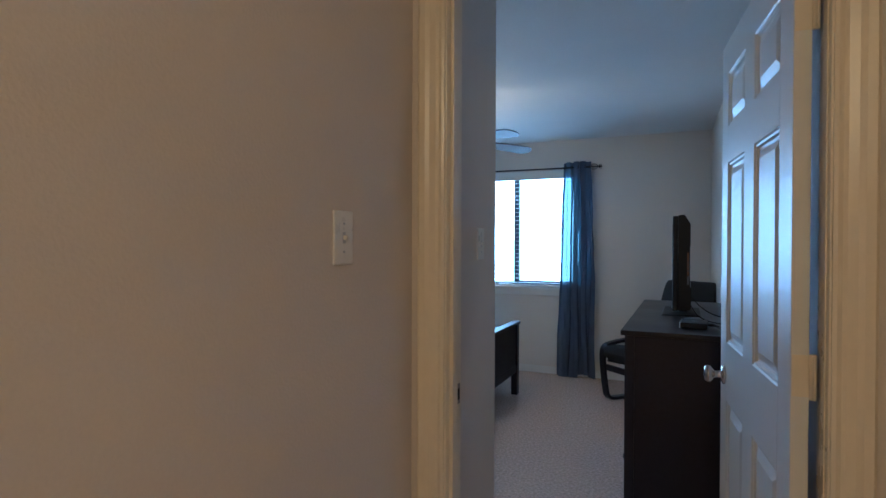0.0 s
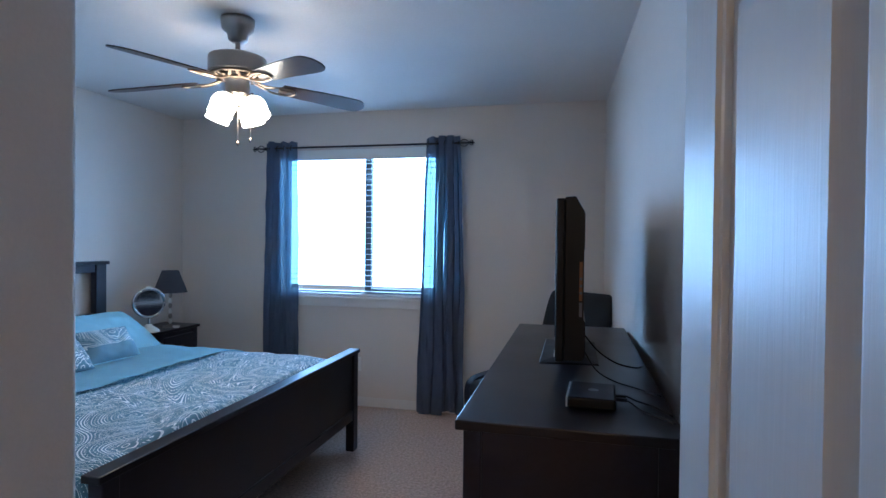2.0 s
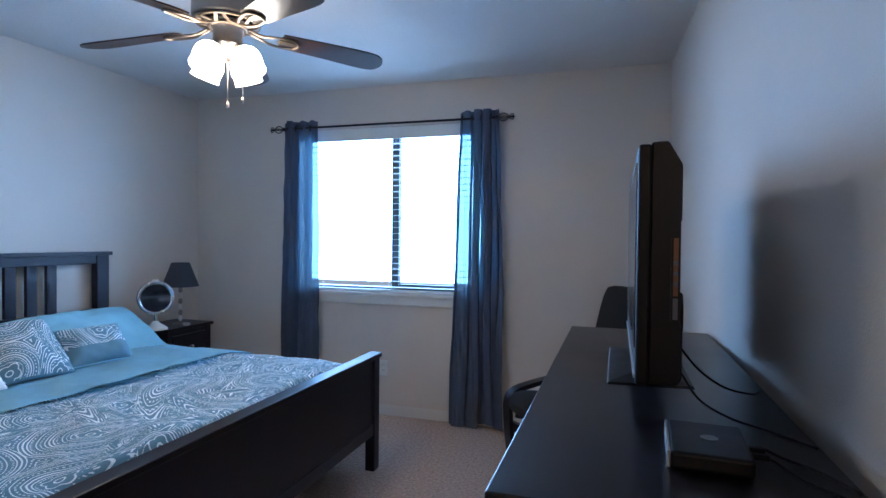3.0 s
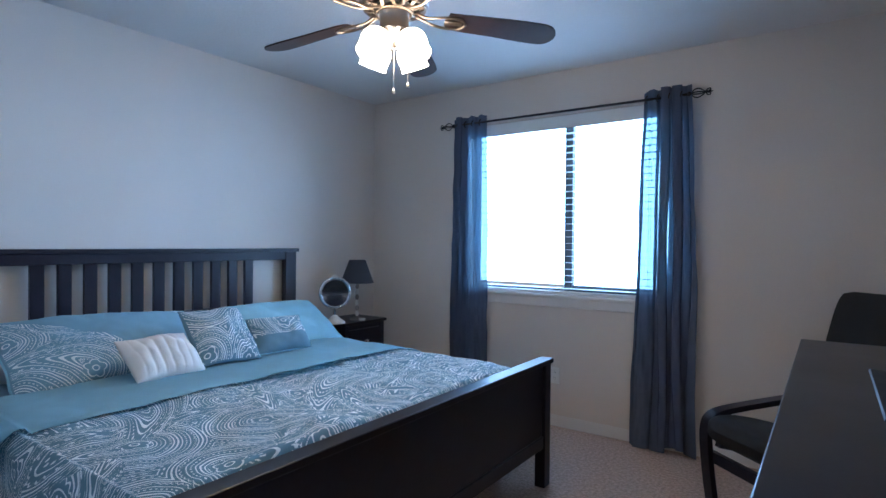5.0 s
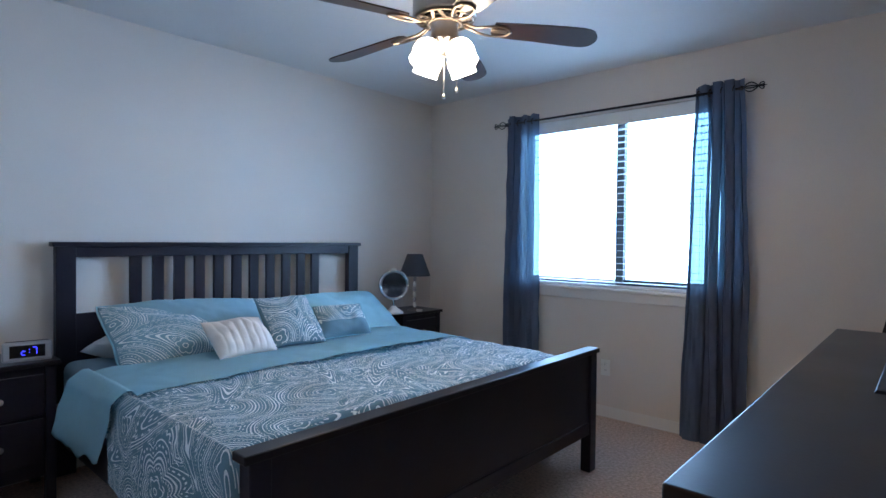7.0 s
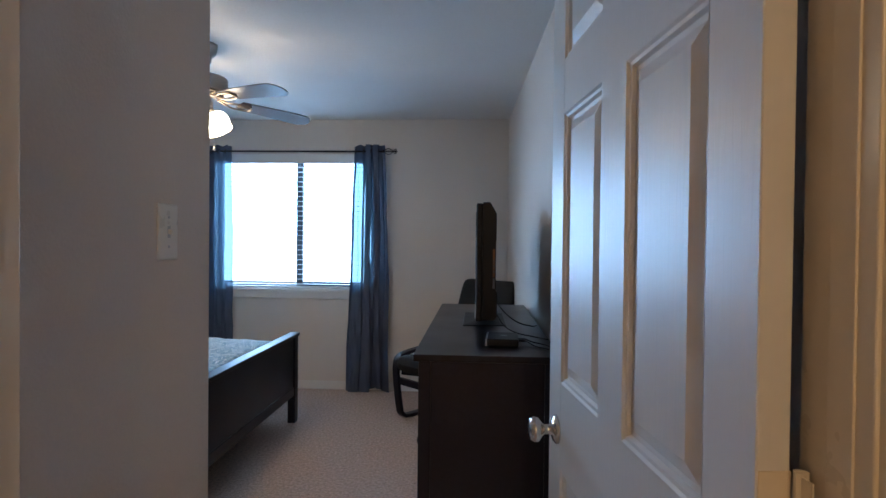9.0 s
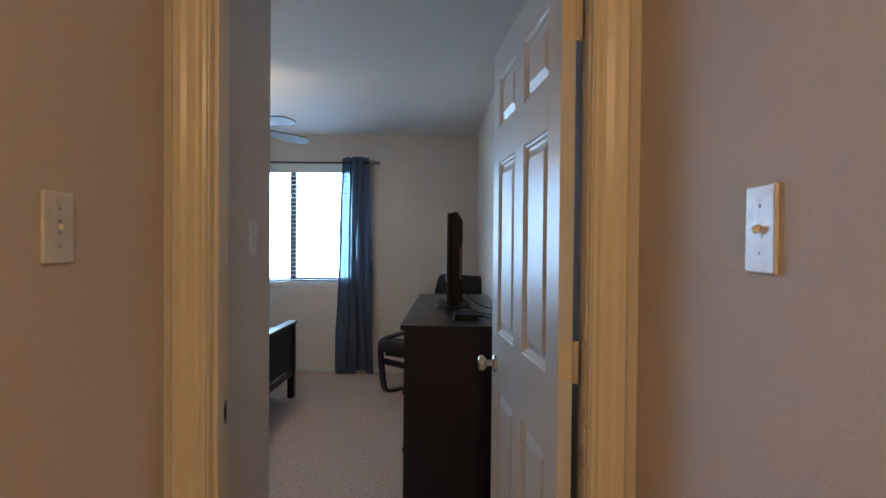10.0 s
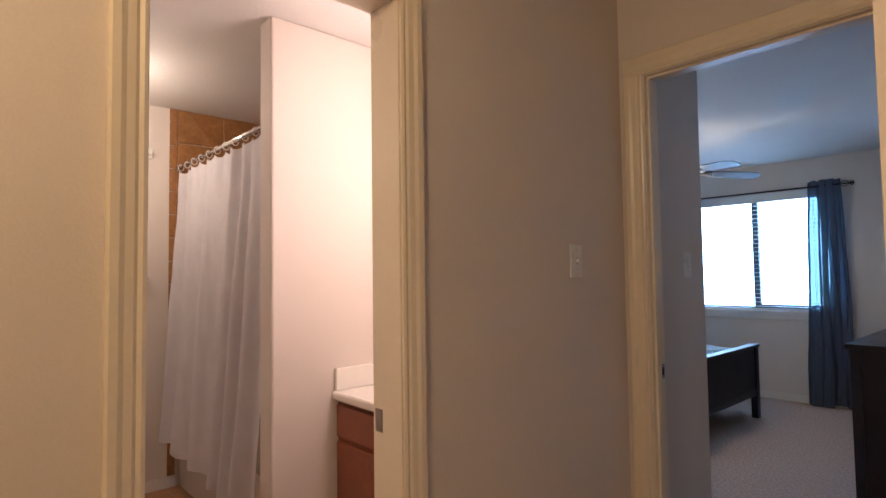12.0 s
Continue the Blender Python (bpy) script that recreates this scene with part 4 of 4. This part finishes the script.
tv = thing("television", "black flat television on a low stand, screen facing the bed", "television", (0.06, 4.18, DH))
TY0, TY1, TZ0, TZ1 = 3.75, 4.625, 1.005, 1.522
part("bezel", box(0.022, 0.050, TY0, TY1, TZ0, TZ1, 0.006), PLASTIC, tv)
part("screen", box(0.0195, 0.024, TY0 + 0.035, TY1 - 0.035, TZ0 + 0.075, TZ1 - 0.035), SCREEN, tv, "dark glossy screen")
part("silver_strip", box(0.0185, 0.0225, TY0 + 0.02, TY1 - 0.02, TZ0 + 0.012, TZ0 + 0.020), SILVER, tv)
bm = bmesh.new()
prof = [(0.049, TZ0 + 0.004), (0.049, TZ1 + 0.004), (0.082, TZ1 + 0.006), (0.111, TZ1 - 0.045), (0.111, TZ1 - 0.165), (0.106, TZ1 - 0.168), (0.106, TZ0 + 0.135), (0.115, TZ0 + 0.130), (0.115, TZ0 + 0.018), (0.104, TZ0 + 0.004)]
va = [bm.verts.new((x, TY0 + 0.004, z)) for x, z in prof]
vb = [bm.verts.new((x, TY1 - 0.004, z)) for x, z in prof]
bm.faces.new(va), bm.faces.new(vb)
for k in range(len(prof)):
    bm.faces.new((va[k], va[(k + 1) % len(prof)], vb[(k + 1) % len(prof)], vb[k]))
bmesh.ops.bevel(bm, geom=bm.edges[:], offset=0.003, segments=1, affect="EDGES")
part("back_shell", bm, PLASTIC, tv)
jp = part("side_jack_panel", box(0.090, 0.105, TY0 + 0.0015, TY0 + 0.006, 1.145, 1.325), PLASTIC, tv)
part("jack_label", box(0.095, 0.1045, TY0 + 0.0005, TY0 + 0.002, 1.20, 1.322), ORANGE, jp, "orange jack label")
part("jack_label", box(0.095, 0.1045, TY0 + 0.0005, TY0 + 0.002, 1.15, 1.195), EMBLEM, jp)
for z in (1.225, 1.247, 1.269):
    part("jack", lathe([(0, 0), (0.0045, 0), (0.0045, 0.003), (0.003, 0.003), (0, 0.002)], 12, Matrix.Translation((0.100, TY0 + 0.0005, z)) @ Matrix.Rotation(radians(90), 4, "X")), EMBLEM, jp)
part("neck", box(0.050, 0.098, 4.08, 4.30, DH + 0.012, TZ0 + 0.03, 0.006), PLASTIC, tv)
bm = bmesh.new()
lo = [(-0.038, 3.94), (0.168, 3.96), (0.168, 4.41), (-0.038, 4.43)]
va = [bm.verts.new((x, y, DH)) for x, y in lo]
vb = [bm.verts.new((x * 0.97 + 0.002, y + (0.008 if y < 4.2 else -0.008), DH + 0.005)) for x, y in lo]
vc = [bm.verts.new((0.072 + (x - 0.072) * 0.35, 4.19 + (y - 4.19) * 0.5, DH + 0.013)) for x, y in lo]
bm.faces.new(va), bm.faces.new(vc)
for p_, q_ in ((va, vb), (vb, vc)):
    for k in range(4):
        bm.faces.new((p_[k], p_[(k + 1) % 4], q_[(k + 1) % 4], q_[k]))
part("stand_base", bm, PLASTIC, tv)

boxm = pose(0.128, 3.51, DH, 0, 0, -3)
mb = thing("media_box", "small black media box with a bright metal front edge", "media box", m=boxm)
part("case", box(-0.058, 0.062, -0.085, 0.085, 0.003, 0.032, 0.006, seg=3), PLASTIC, mb)
part("front_strip", box(-0.0625, -0.0575, -0.080, 0.080, 0.004, 0.031, 0.001), SILVER, mb, "bright metal front strip")
part("emblem", lathe([(0, 0), (0.014, 0), (0.014, 0.0008), (0, 0.0008)], 20, Matrix.Translation((0.005, 0.0, 0.032))), EMBLEM, mb)


def cable(name, pts, label, r=0.0025):
    return single(name, tube(smooth_line(pts, 8), r, 8), PLASTIC, label, "cable", smooth=True, group="cables on the dresser")


z_ = DH + 0.004
cable("cable", [(0.115, 3.80, 1.085), (0.16, 3.83, 1.03), (0.22, 3.88, 0.985), (0.285, 3.93, z_ + 0.004), (0.312, 3.98, z_)], "black cable from the television drooping to the wall")
cable("cable", [(0.115, 3.78, 1.035), (0.15, 3.76, 0.985), (0.20, 3.72, z_ + 0.005), (0.26, 3.67, z_), (0.318, 3.60, z_)], "black cable looping over the dresser top")
cable("cable", [(0.185, 3.52, 0.972), (0.215, 3.53, 0.972), (0.245, 3.52, z_ + 0.004), (0.285, 3.49, z_), (0.318, 3.42, z_)], "black cable out of the media box", 0.0026)
cable("cable", [(0.185, 3.49, 0.972), (0.22, 3.485, 0.970), (0.25, 3.45, z_), (0.29, 3.40, z_), (0.315, 3.36, z_)], "thin black cable out of the media box", 0.0022)
for y, a in ((3.52, 0), (3.49, -4)):
    single("cable_plug", box(-0.014, 0.014, -0.006, 0.006, -0.0045, 0.0045, 0.002, m=pose(0.204, y, 0.972, 0, 0, a)), PLASTIC, "black plug in the back of the media box", "plug")

# ---- lounge chair in the corner ----
facing = math.degrees(math.atan2(-0.75, -0.66)) - 90
ch = thing("lounge_chair", "black bentwood lounge chair with curved arms by the window", "armchair", m=pose(-0.075, 5.60, 0, 0, 0, facing))
for sx in (-0.285, 0.285):
    side = [(sx, -0.30, 0.012), (sx, 0.0, 0.012), (sx, 0.30, 0.014), (sx, 0.375, 0.040), (sx, 0.40, 0.12), (sx, 0.425, 0.30), (sx, 0.43, 0.42), (sx, 0.40, 0.478), (sx, 0.30, 0.503), (sx, 0.05, 0.525), (sx, -0.14, 0.538), (sx, -0.20, 0.541)]
    part("arm_frame", tube(smooth_line(side, 6), 0, flat=(0.055, 0.026)), DARK, ch, smooth=False)
    rail = [(sx * 0.86, 0.40, 0.36), (sx * 0.86, 0.15, 0.30), (sx * 0.86, -0.08, 0.27), (sx * 0.86, -0.17, 0.40), (sx * 0.86, -0.24, 0.70), (sx * 0.86, -0.33, 1.0)]
    part("seat_frame", tube(smooth_line(rail, 6), 0, flat=(0.030, 0.024)), DARK, ch)
part("stretcher", box(-0.285, 0.285, -0.29, -0.25, 0.0, 0.026, 0.004), DARK, ch)
part("stretcher", box(-0.285, 0.285, 0.385, 0.415, 0.27, 0.32, 0.004), DARK, ch)


def pad(path, w, t):
    """A padded cushion swept along (y, z) points, w wide, with rounded ends."""
    pts = smooth_line([(0, a, b) for a, b in path], 8)

    def f(u, v):
        k = v * (len(pts) - 1)
        i = min(int(k), len(pts) - 2)
        p = pts[i].lerp(pts[i + 1], k - i)
        d = (pts[i + 1] - pts[i]).normalized()
        nrm = Vector((0, -d.z, d.y))
        a = 2 * math.pi * u
        endr = max(0.0, 1 - abs(2 * v - 1) ** 10) ** 0.5
        cx, cy = math.cos(a), math.sin(a)
        sx = math.copysign(abs(cx) ** 0.25, cx) * w / 2 * (0.80 + 0.20 * endr ** 0.5)
        sy = math.copysign(abs(cy) ** 0.5, cy) * t / 2 * endr
        return p + Vector((sx, 0, 0)) + nrm * sy
    return sheet(f, 40, 60)


part("seat_cushion", pad([(0.45, 0.435), (0.30, 0.425), (0.05, 0.36), (-0.10, 0.310)], 0.55, 0.135), CHAIRC, ch, "black padded seat cushion", True)
part("back_cushion", pad([(-0.10, 0.37), (-0.165, 0.50), (-0.23, 0.75), (-0.325, 1.045)], 0.55, 0.085), CHAIRC, ch, "black padded back cushion", True)

# ---- ceiling fan ----
FX, FY = -1.530, 4.370
fan = thing("ceiling_fan", "five-blade walnut ceiling fan, nickel body, four lit glass shades", "ceiling fan", (FX, FY, CZ))
fm_ = Matrix.Translation((FX, FY, 0))
part("canopy", lathe([(0, CZ), (0.080, CZ), (0.080, CZ - 0.014), (0.074, CZ - 0.050), (0.050, CZ - 0.072), (0.046, CZ - 0.100), (0.028, CZ - 0.112), (0, CZ - 0.114)], 32, fm_), NICKEL, fan, smooth=True)
part("downrod", lathe([(0.012, CZ - 0.10), (0.012, 2.26), (0, 2.26)], 16, fm_), NICKEL, fan, smooth=True)
drum = part("motor_housing", lathe([(0, 2.272), (0.030, 2.272), (0.120, 2.268), (0.133, 2.262), (0.136, 2.254), (0.136, 2.188), (0.131, 2.182), (0.118, 2.180), (0, 2.180)], 56, fm_), NICKEL, fan, "brushed nickel motor drum")
part("trim_ring", lathe([(0.119, 2.1795), (0.126, 2.1795), (0.128, 2.174), (0.124, 2.168), (0.117, 2.170)], 48, fm_), BRACKET, drum, smooth=True)
part("flywheel", lathe([(0, 2.178), (0.098, 2.178), (0.098, 2.166), (0, 2.164)], 40, fm_), DVOID, fan)
hub = part("vent_ring", lathe([(0.064, 2.160), (0.074, 2.164), (0.078, 2.156), (0.068, 2.150), (0.064, 2.160)], 40, fm_), BRACKET, fan, smooth=True)
for k in range(15):
    a = 2 * math.pi * k / 15
    part("vent_rib", box(-0.007, 0.007, -0.028, 0.026, -0.003, 0.003, 0.001, m=fm_ @ Matrix.Rotation(a, 4, "Z") @ Matrix.Translation((0, 0.096, 2.164)) @ Matrix.Rotation(radians(14), 4, "X") @ Matrix.Rotation(radians(24 * (-1) ** k), 4, "Z")), BRACKET, hub)
part("switch_housing", lathe([(0, 2.156), (0.060, 2.156), (0.060, 2.150), (0.057, 2.148), (0.057, 2.092), (0.060, 2.090), (0.060, 2.084), (0.046, 2.072), (0.040, 2.052), (0.024, 2.036), (0.018, 2.022), (0, 2.020)], 36, fm_), NICKEL, fan, smooth=True)
for k in range(5):
    turn = fm_ @ Matrix.Translation((0, 0, 2.156)) @ Matrix.Rotation(radians(44 + 72 * k), 4, "Z")
    outline = [(0.215, -0.048), (0.40, -0.062), (0.56, -0.068), (0.625, -0.058), (0.655, -0.020), (0.655, 0.024), (0.625, 0.060), (0.56, 0.068), (0.40, 0.060), (0.215, 0.046)]
    tilt = Matrix.Rotation(radians(-12), 4, "X")
    droop = Matrix.Rotation(radians(4.0), 4, "Y")
    bm = bmesh.new()
    pts = smooth_line([(x, y, 0) for x, y in outline] + [(outline[0][0], outline[0][1], 0)], 4)[:-1]
    lo = [bm.verts.new(turn @ droop @ tilt @ (p + Vector((0, 0, -0.003)))) for p in pts]
    hi = [bm.verts.new(turn @ droop @ tilt @ (p + Vector((0, 0, 0.003)))) for p in pts]
    bm.faces.new(lo), bm.faces.new(hi)
    for j in range(len(pts)):
        q = (j + 1) % len(pts)
        bm.faces.new((lo[j], lo[q], hi[q], hi[j]))
    bl = part("blade", bm, BLADE, fan, "dark walnut blade")
    bm = bmesh.new()
    for s in (-1, 1):
        arm = [(0.085, s * 0.012, 0.006), (0.13, s * 0.014, -0.008), (0.17, s * 0.028, -0.012), (0.22, s * 0.036, -0.010), (0.265, s * 0.028, -0.009), (0.285, 0.0, -0.009)]
        tube([turn @ droop @ tilt @ p for p in smooth_line(arm, 5)], 0.0055, 8, bm)
    box(0.20, 0.27, -0.012, 0.012, -0.010, -0.004, 0.002, bm, m=turn @ droop @ tilt)
    part("blade_iron", bm, BRACKET, bl, "looped nickel blade bracket", True)
for k in range(4):
    a = radians(-5 + 90 * k)
    out = Vector((math.cos(a), math.sin(a), 0))
    c0 = Vector((FX, FY, 2.062)) + out * 0.034
    c1 = Vector((FX, FY, 2.082)) + out * 0.052
    c2 = Vector((FX, FY, 2.066)) + out * 0.073
    arm = part("lamp_arm", tube(smooth_line([c0, c1, c2], 5), 0.009, 10), NICKEL, fan, smooth=True)
    down = Matrix.Translation(c2) @ Matrix.Rotation(a, 4, "Z") @ Matrix.Rotation(radians(180 - 27), 4, "Y") @ Matrix.Diagonal((0.92, 0.92, 0.98, 1))
    part("socket_cup", lathe([(0, -0.006), (0.022, -0.004), (0.026, 0.014), (0.022, 0.020), (0, 0.02)], 18, down), NICKEL, arm, smooth=True)
    part("glass_shade", lathe([(0.021, 0.006), (0.038, 0.011), (0.053, 0.024), (0.0615, 0.042), (0.0635, 0.060), (0.0615, 0.076), (0.0595, 0.090), (0.0600, 0.104), (0.0625, 0.114), (0.0600, 0.114), (0.0565, 0.090), (0.0590, 0.060), (0.030, 0.014)], 32, down), SHADE_ON, arm, "lit frosted bell-shaped glass shade", True)
for (dx, dy), z1 in (((0.008, -0.010), 1.846), ((0.070, 0.002), 1.862)):
    chn = part("pull_chain", tube([(FX + dx, FY + dy, 2.07), (FX + dx, FY + dy, z1)], 0.0016, 6), NICKEL, fan)
    part("chain_knob", lathe([(0, 0.014), (0.004, 0.012), (0.007, 0.0), (0.006, -0.008), (0, -0.012)], 12, Matrix.Translation((FX + dx, FY + dy, z1))), NICKEL, chn, smooth=True)

# ---- landing lamp and bathroom ----
cl = thing("ceiling_light", "round warm frosted ceiling light over the landing", "ceiling light", (0.30, -0.64, CZ))
lm = Matrix.Translation((0.30, -0.64, 0))
bl_ = thing("ceiling_light", "small round warm bathroom ceiling light", "ceiling light", (-2.70, 0.32, CZ))
part("base_ring", lathe([(0, CZ), (0.10, CZ), (0.10, CZ - 0.02), (0.08, CZ - 0.03), (0, CZ - 0.03)], 28, Matrix.Translation((-2.70, 0.32, 0))), NICKEL, bl_, smooth=True)
part("base_ring", lathe([(0, CZ), (0.16, CZ), (0.16, CZ - 0.025), (0.14, CZ - 0.03), (0, CZ - 0.03)], 32, lm), NICKEL, cl, smooth=True)

single("bath_floor", box(-3.30, HL - 0.12, -1.30, 1.70, 0.0, 0.006), GROUT, "tan tiled bathroom floor with pale grout", "floor", "structure")
van = thing("vanity_cabinet", "cherry wood bathroom vanity cabinet", "vanity", (-1.17, 1.45, 0))
VX0, VX1 = -1.638, HL - 0.122
part("body", box(VX0, VX1, 1.185, 1.70, 0.09, 0.785), CHERRY, van)
part("toe_kick", box(VX0, VX1, 1.24, 1.70, 0.0065, 0.09), CHERRY, van)
wv = (VX1 - VX0) / 3
for k in range(3):
    a = VX0 + k * wv
    part("drawer_front", box(a + 0.012, a + wv - 0.012, 1.168, 1.185, 0.625, 0.765, 0.005), CHERRY, van)
    part("cabinet_door", box(a + 0.012, a + wv - 0.012, 1.168, 1.185, 0.12, 0.605, 0.005), CHERRY, van)
ct = thing("vanity_counter", "white cultured marble counter with raised splash", "countertop", (-1.17, 1.45, 0.785))
part("top", box(VX0, VX1, 1.150, 1.70, 0.785, 0.825, 0.012, seg=3), MARBLE, ct)
part("side_splash", box(VX0 + 0.0003, VX0 + 0.02, 1.165, 1.70, 0.825, 0.925, 0.004), MARBLE, ct)
part("back_splash", box(VX0 + 0.02, VX1, 1.68, 1.6997, 0.825, 0.925, 0.004), MARBLE, ct)
vl = thing("vanity_light", "warm bathroom light bar above the vanity", "wall light", (-1.10, 1.68, 2.05))
part("bar", box(-1.40, -0.80, 1.66, 1.6997, 2.00, 2.10, 0.006), NICKEL, vl)

tub = thing("bathtub", "white enamel bathtub behind the shower curtain", "bathtub", (-2.53, 1.35, 0))
bm = box(-3.298, -1.762, 1.005, 1.688, 0.0065, 0.36, 0)
part("shell", bm, TUBM, tub)
part("rim", box(-3.298, -1.762, 0.985, 1.688, 0.36, 0.395, 0.012, seg=3), TUBM, tub)
crod = thing("shower_rod", "chrome shower rod with curtain rings", "shower rod", (-2.53, 0.985, 2.06))
part("rod", tube([(-3.298, 0.985, 2.06), (-1.762, 0.985, 2.06)], 0.0125, 12), CHROME, crod, smooth=True)
for xe in (-3.297, -1.769):
    part("flange", lathe([(0, -0.006), (0.032, -0.006), (0.030, 0.004), (0, 0.006)], 18, Matrix.Translation((xe, 0.985, 2.06)) @ Matrix.Rotation(radians(90), 4, "Y")), CHROME, crod, smooth=True)
sc = thing("shower_curtain", "white cloth shower curtain hanging in loose folds outside the tub", "shower curtain", (-2.5, 0.97, 0.2))


def fsc(u, v):
    x = -3.27 + 1.49 * u + 0.03 * (1 - v) * math.sin(6 * u)
    warp = u + 0.05 * math.sin(7 * u + 0.6) + 0.025 * math.sin(17 * u)
    loose = 1 - v
    y = 0.972 - 0.09 * loose ** 1.2 + (0.013 + 0.022 * loose) * math.sin(2 * math.pi * 6.5 * warp + 0.8 * loose)
    y += 0.010 * math.sin(2 * math.pi * 12 * u) * v ** 6 + 0.016 * noise.noise((u * 9, v * 2.2, 3)) + 0.004 * noise.noise((u * 40, v * 9, 5))
    return (x, y, 0.30 + 1.725 * v + 0.03 * loose * math.sin(3 * u + 2) - 0.012 * v ** 12 * (1 + math.cos(2 * math.pi * 12 * u)))


part("cloth", sheet(fsc, 160, 60), SHOWER, sc, smooth=True)
for k in range(12):
    x = -3.24 + k * 0.13
    rg = [(x, 0.985 + 0.017 * math.cos(a), 2.054 + 0.021 * math.sin(a)) for a in [j * math.pi / 8 for j in range(17)]]
    part("curtain_ring", tube(rg, 0.003, 6), WPLAST, sc, smooth=True)
th = thing("towel_hook", "small white wall hook", "hook", (-3.30, 0.80, 2.15))
part("plate", box(-3.2999, -3.290, 0.77, 0.83, 2.10, 2.17, 0.003), WPLAST, th)
part("prong", tube(smooth_line([(-3.291, 0.80, 2.13), (-3.262, 0.80, 2.125), (-3.255, 0.80, 2.15)], 5), 0.006, 8), WPLAST, th, smooth=True)
tb = thing("towel_bar", "white towel bar on the bathroom end wall", "towel bar", (-3.28, 0.6, 1.33))
part("bar", tube([(-3.245, 0.30, 1.335), (-3.245, 0.80, 1.335)], 0.010, 10), WPLAST, tb, smooth=True)
for y in (0.31, 0.79):
    part("post", box(-3.2998, -3.240, y - 0.014, y + 0.014, 1.315, 1.355, 0.004), WPLAST, tb)

# ---- tiles, last ----
tile_data = {}


def tiles(owner, fixed, a0, a1, b0, b1, size, joint, thick, axis, material):
    """Square tiles over a rectangle, each an object on shared meshes."""
    na, nb = int(math.ceil((a1 - a0) / size)), int(math.ceil((b1 - b0) / size))
    for i in range(na):
        for j in range(nb):
            p0, p1 = a0 + i * size, min(a0 + (i + 1) * size - joint, a1)
            q0, q1 = b0 + j * size, min(b0 + (j + 1) * size - joint, b1)
            if p1 - p0 < 0.02 or q1 - q0 < 0.02:
                continue
            key = (round(p1 - p0, 4), round(q1 - q0, 4), axis, thick)
            if key not in tile_data:
                w, h = (p1 - p0) / 2, (q1 - q0) / 2
                if axis == "x":
                    bm = box(0, thick, -w, w, -h, h, 0.002, seg=1)
                elif axis == "y":
                    bm = box(-w, w, -thick, 0, -h, h, 0.002, seg=1)
                else:
                    bm = box(-w, w, -h, h, 0, thick, 0.002, seg=1)
                me = bpy.data.meshes.new("tile")
                bm.to_mesh(me)
                bm.free()
                me.materials.append(material)
                tile_data[key] = me
            t = new("tile", tile_data[key])
            t.parent = owner
            c = ((p0 + p1) / 2, (q0 + q1) / 2)
            t.location = (fixed, c[0], c[1]) if axis == "x" else (c[0], fixed, c[1]) if axis == "y" else (c[0], c[1], fixed)


tiles(bpy.data.objects["wall_bath_west"], -3.2998, 0.978, 1.69, 0.40, CZ - 0.002, 0.305, 0.004, 0.008, "x", TILE)
tiles(bpy.data.objects["wall_bath_north"], 1.6995, -3.285, -1.762, 0.40, CZ - 0.002, 0.305, 0.004, 0.008, "y", TILE)
tiles(bpy.data.objects["bath_floor"], 0.006, -3.28, HL - 0.13, -0.60, 1.0, 0.305, 0.005, 0.004, "z", FTILE)
tiles(bpy.data.objects["wall_bath_west"], -3.2998, 0.93, 0.975, 0.08, CZ - 0.002, 0.152, 0.003, 0.010, "x", TILE)
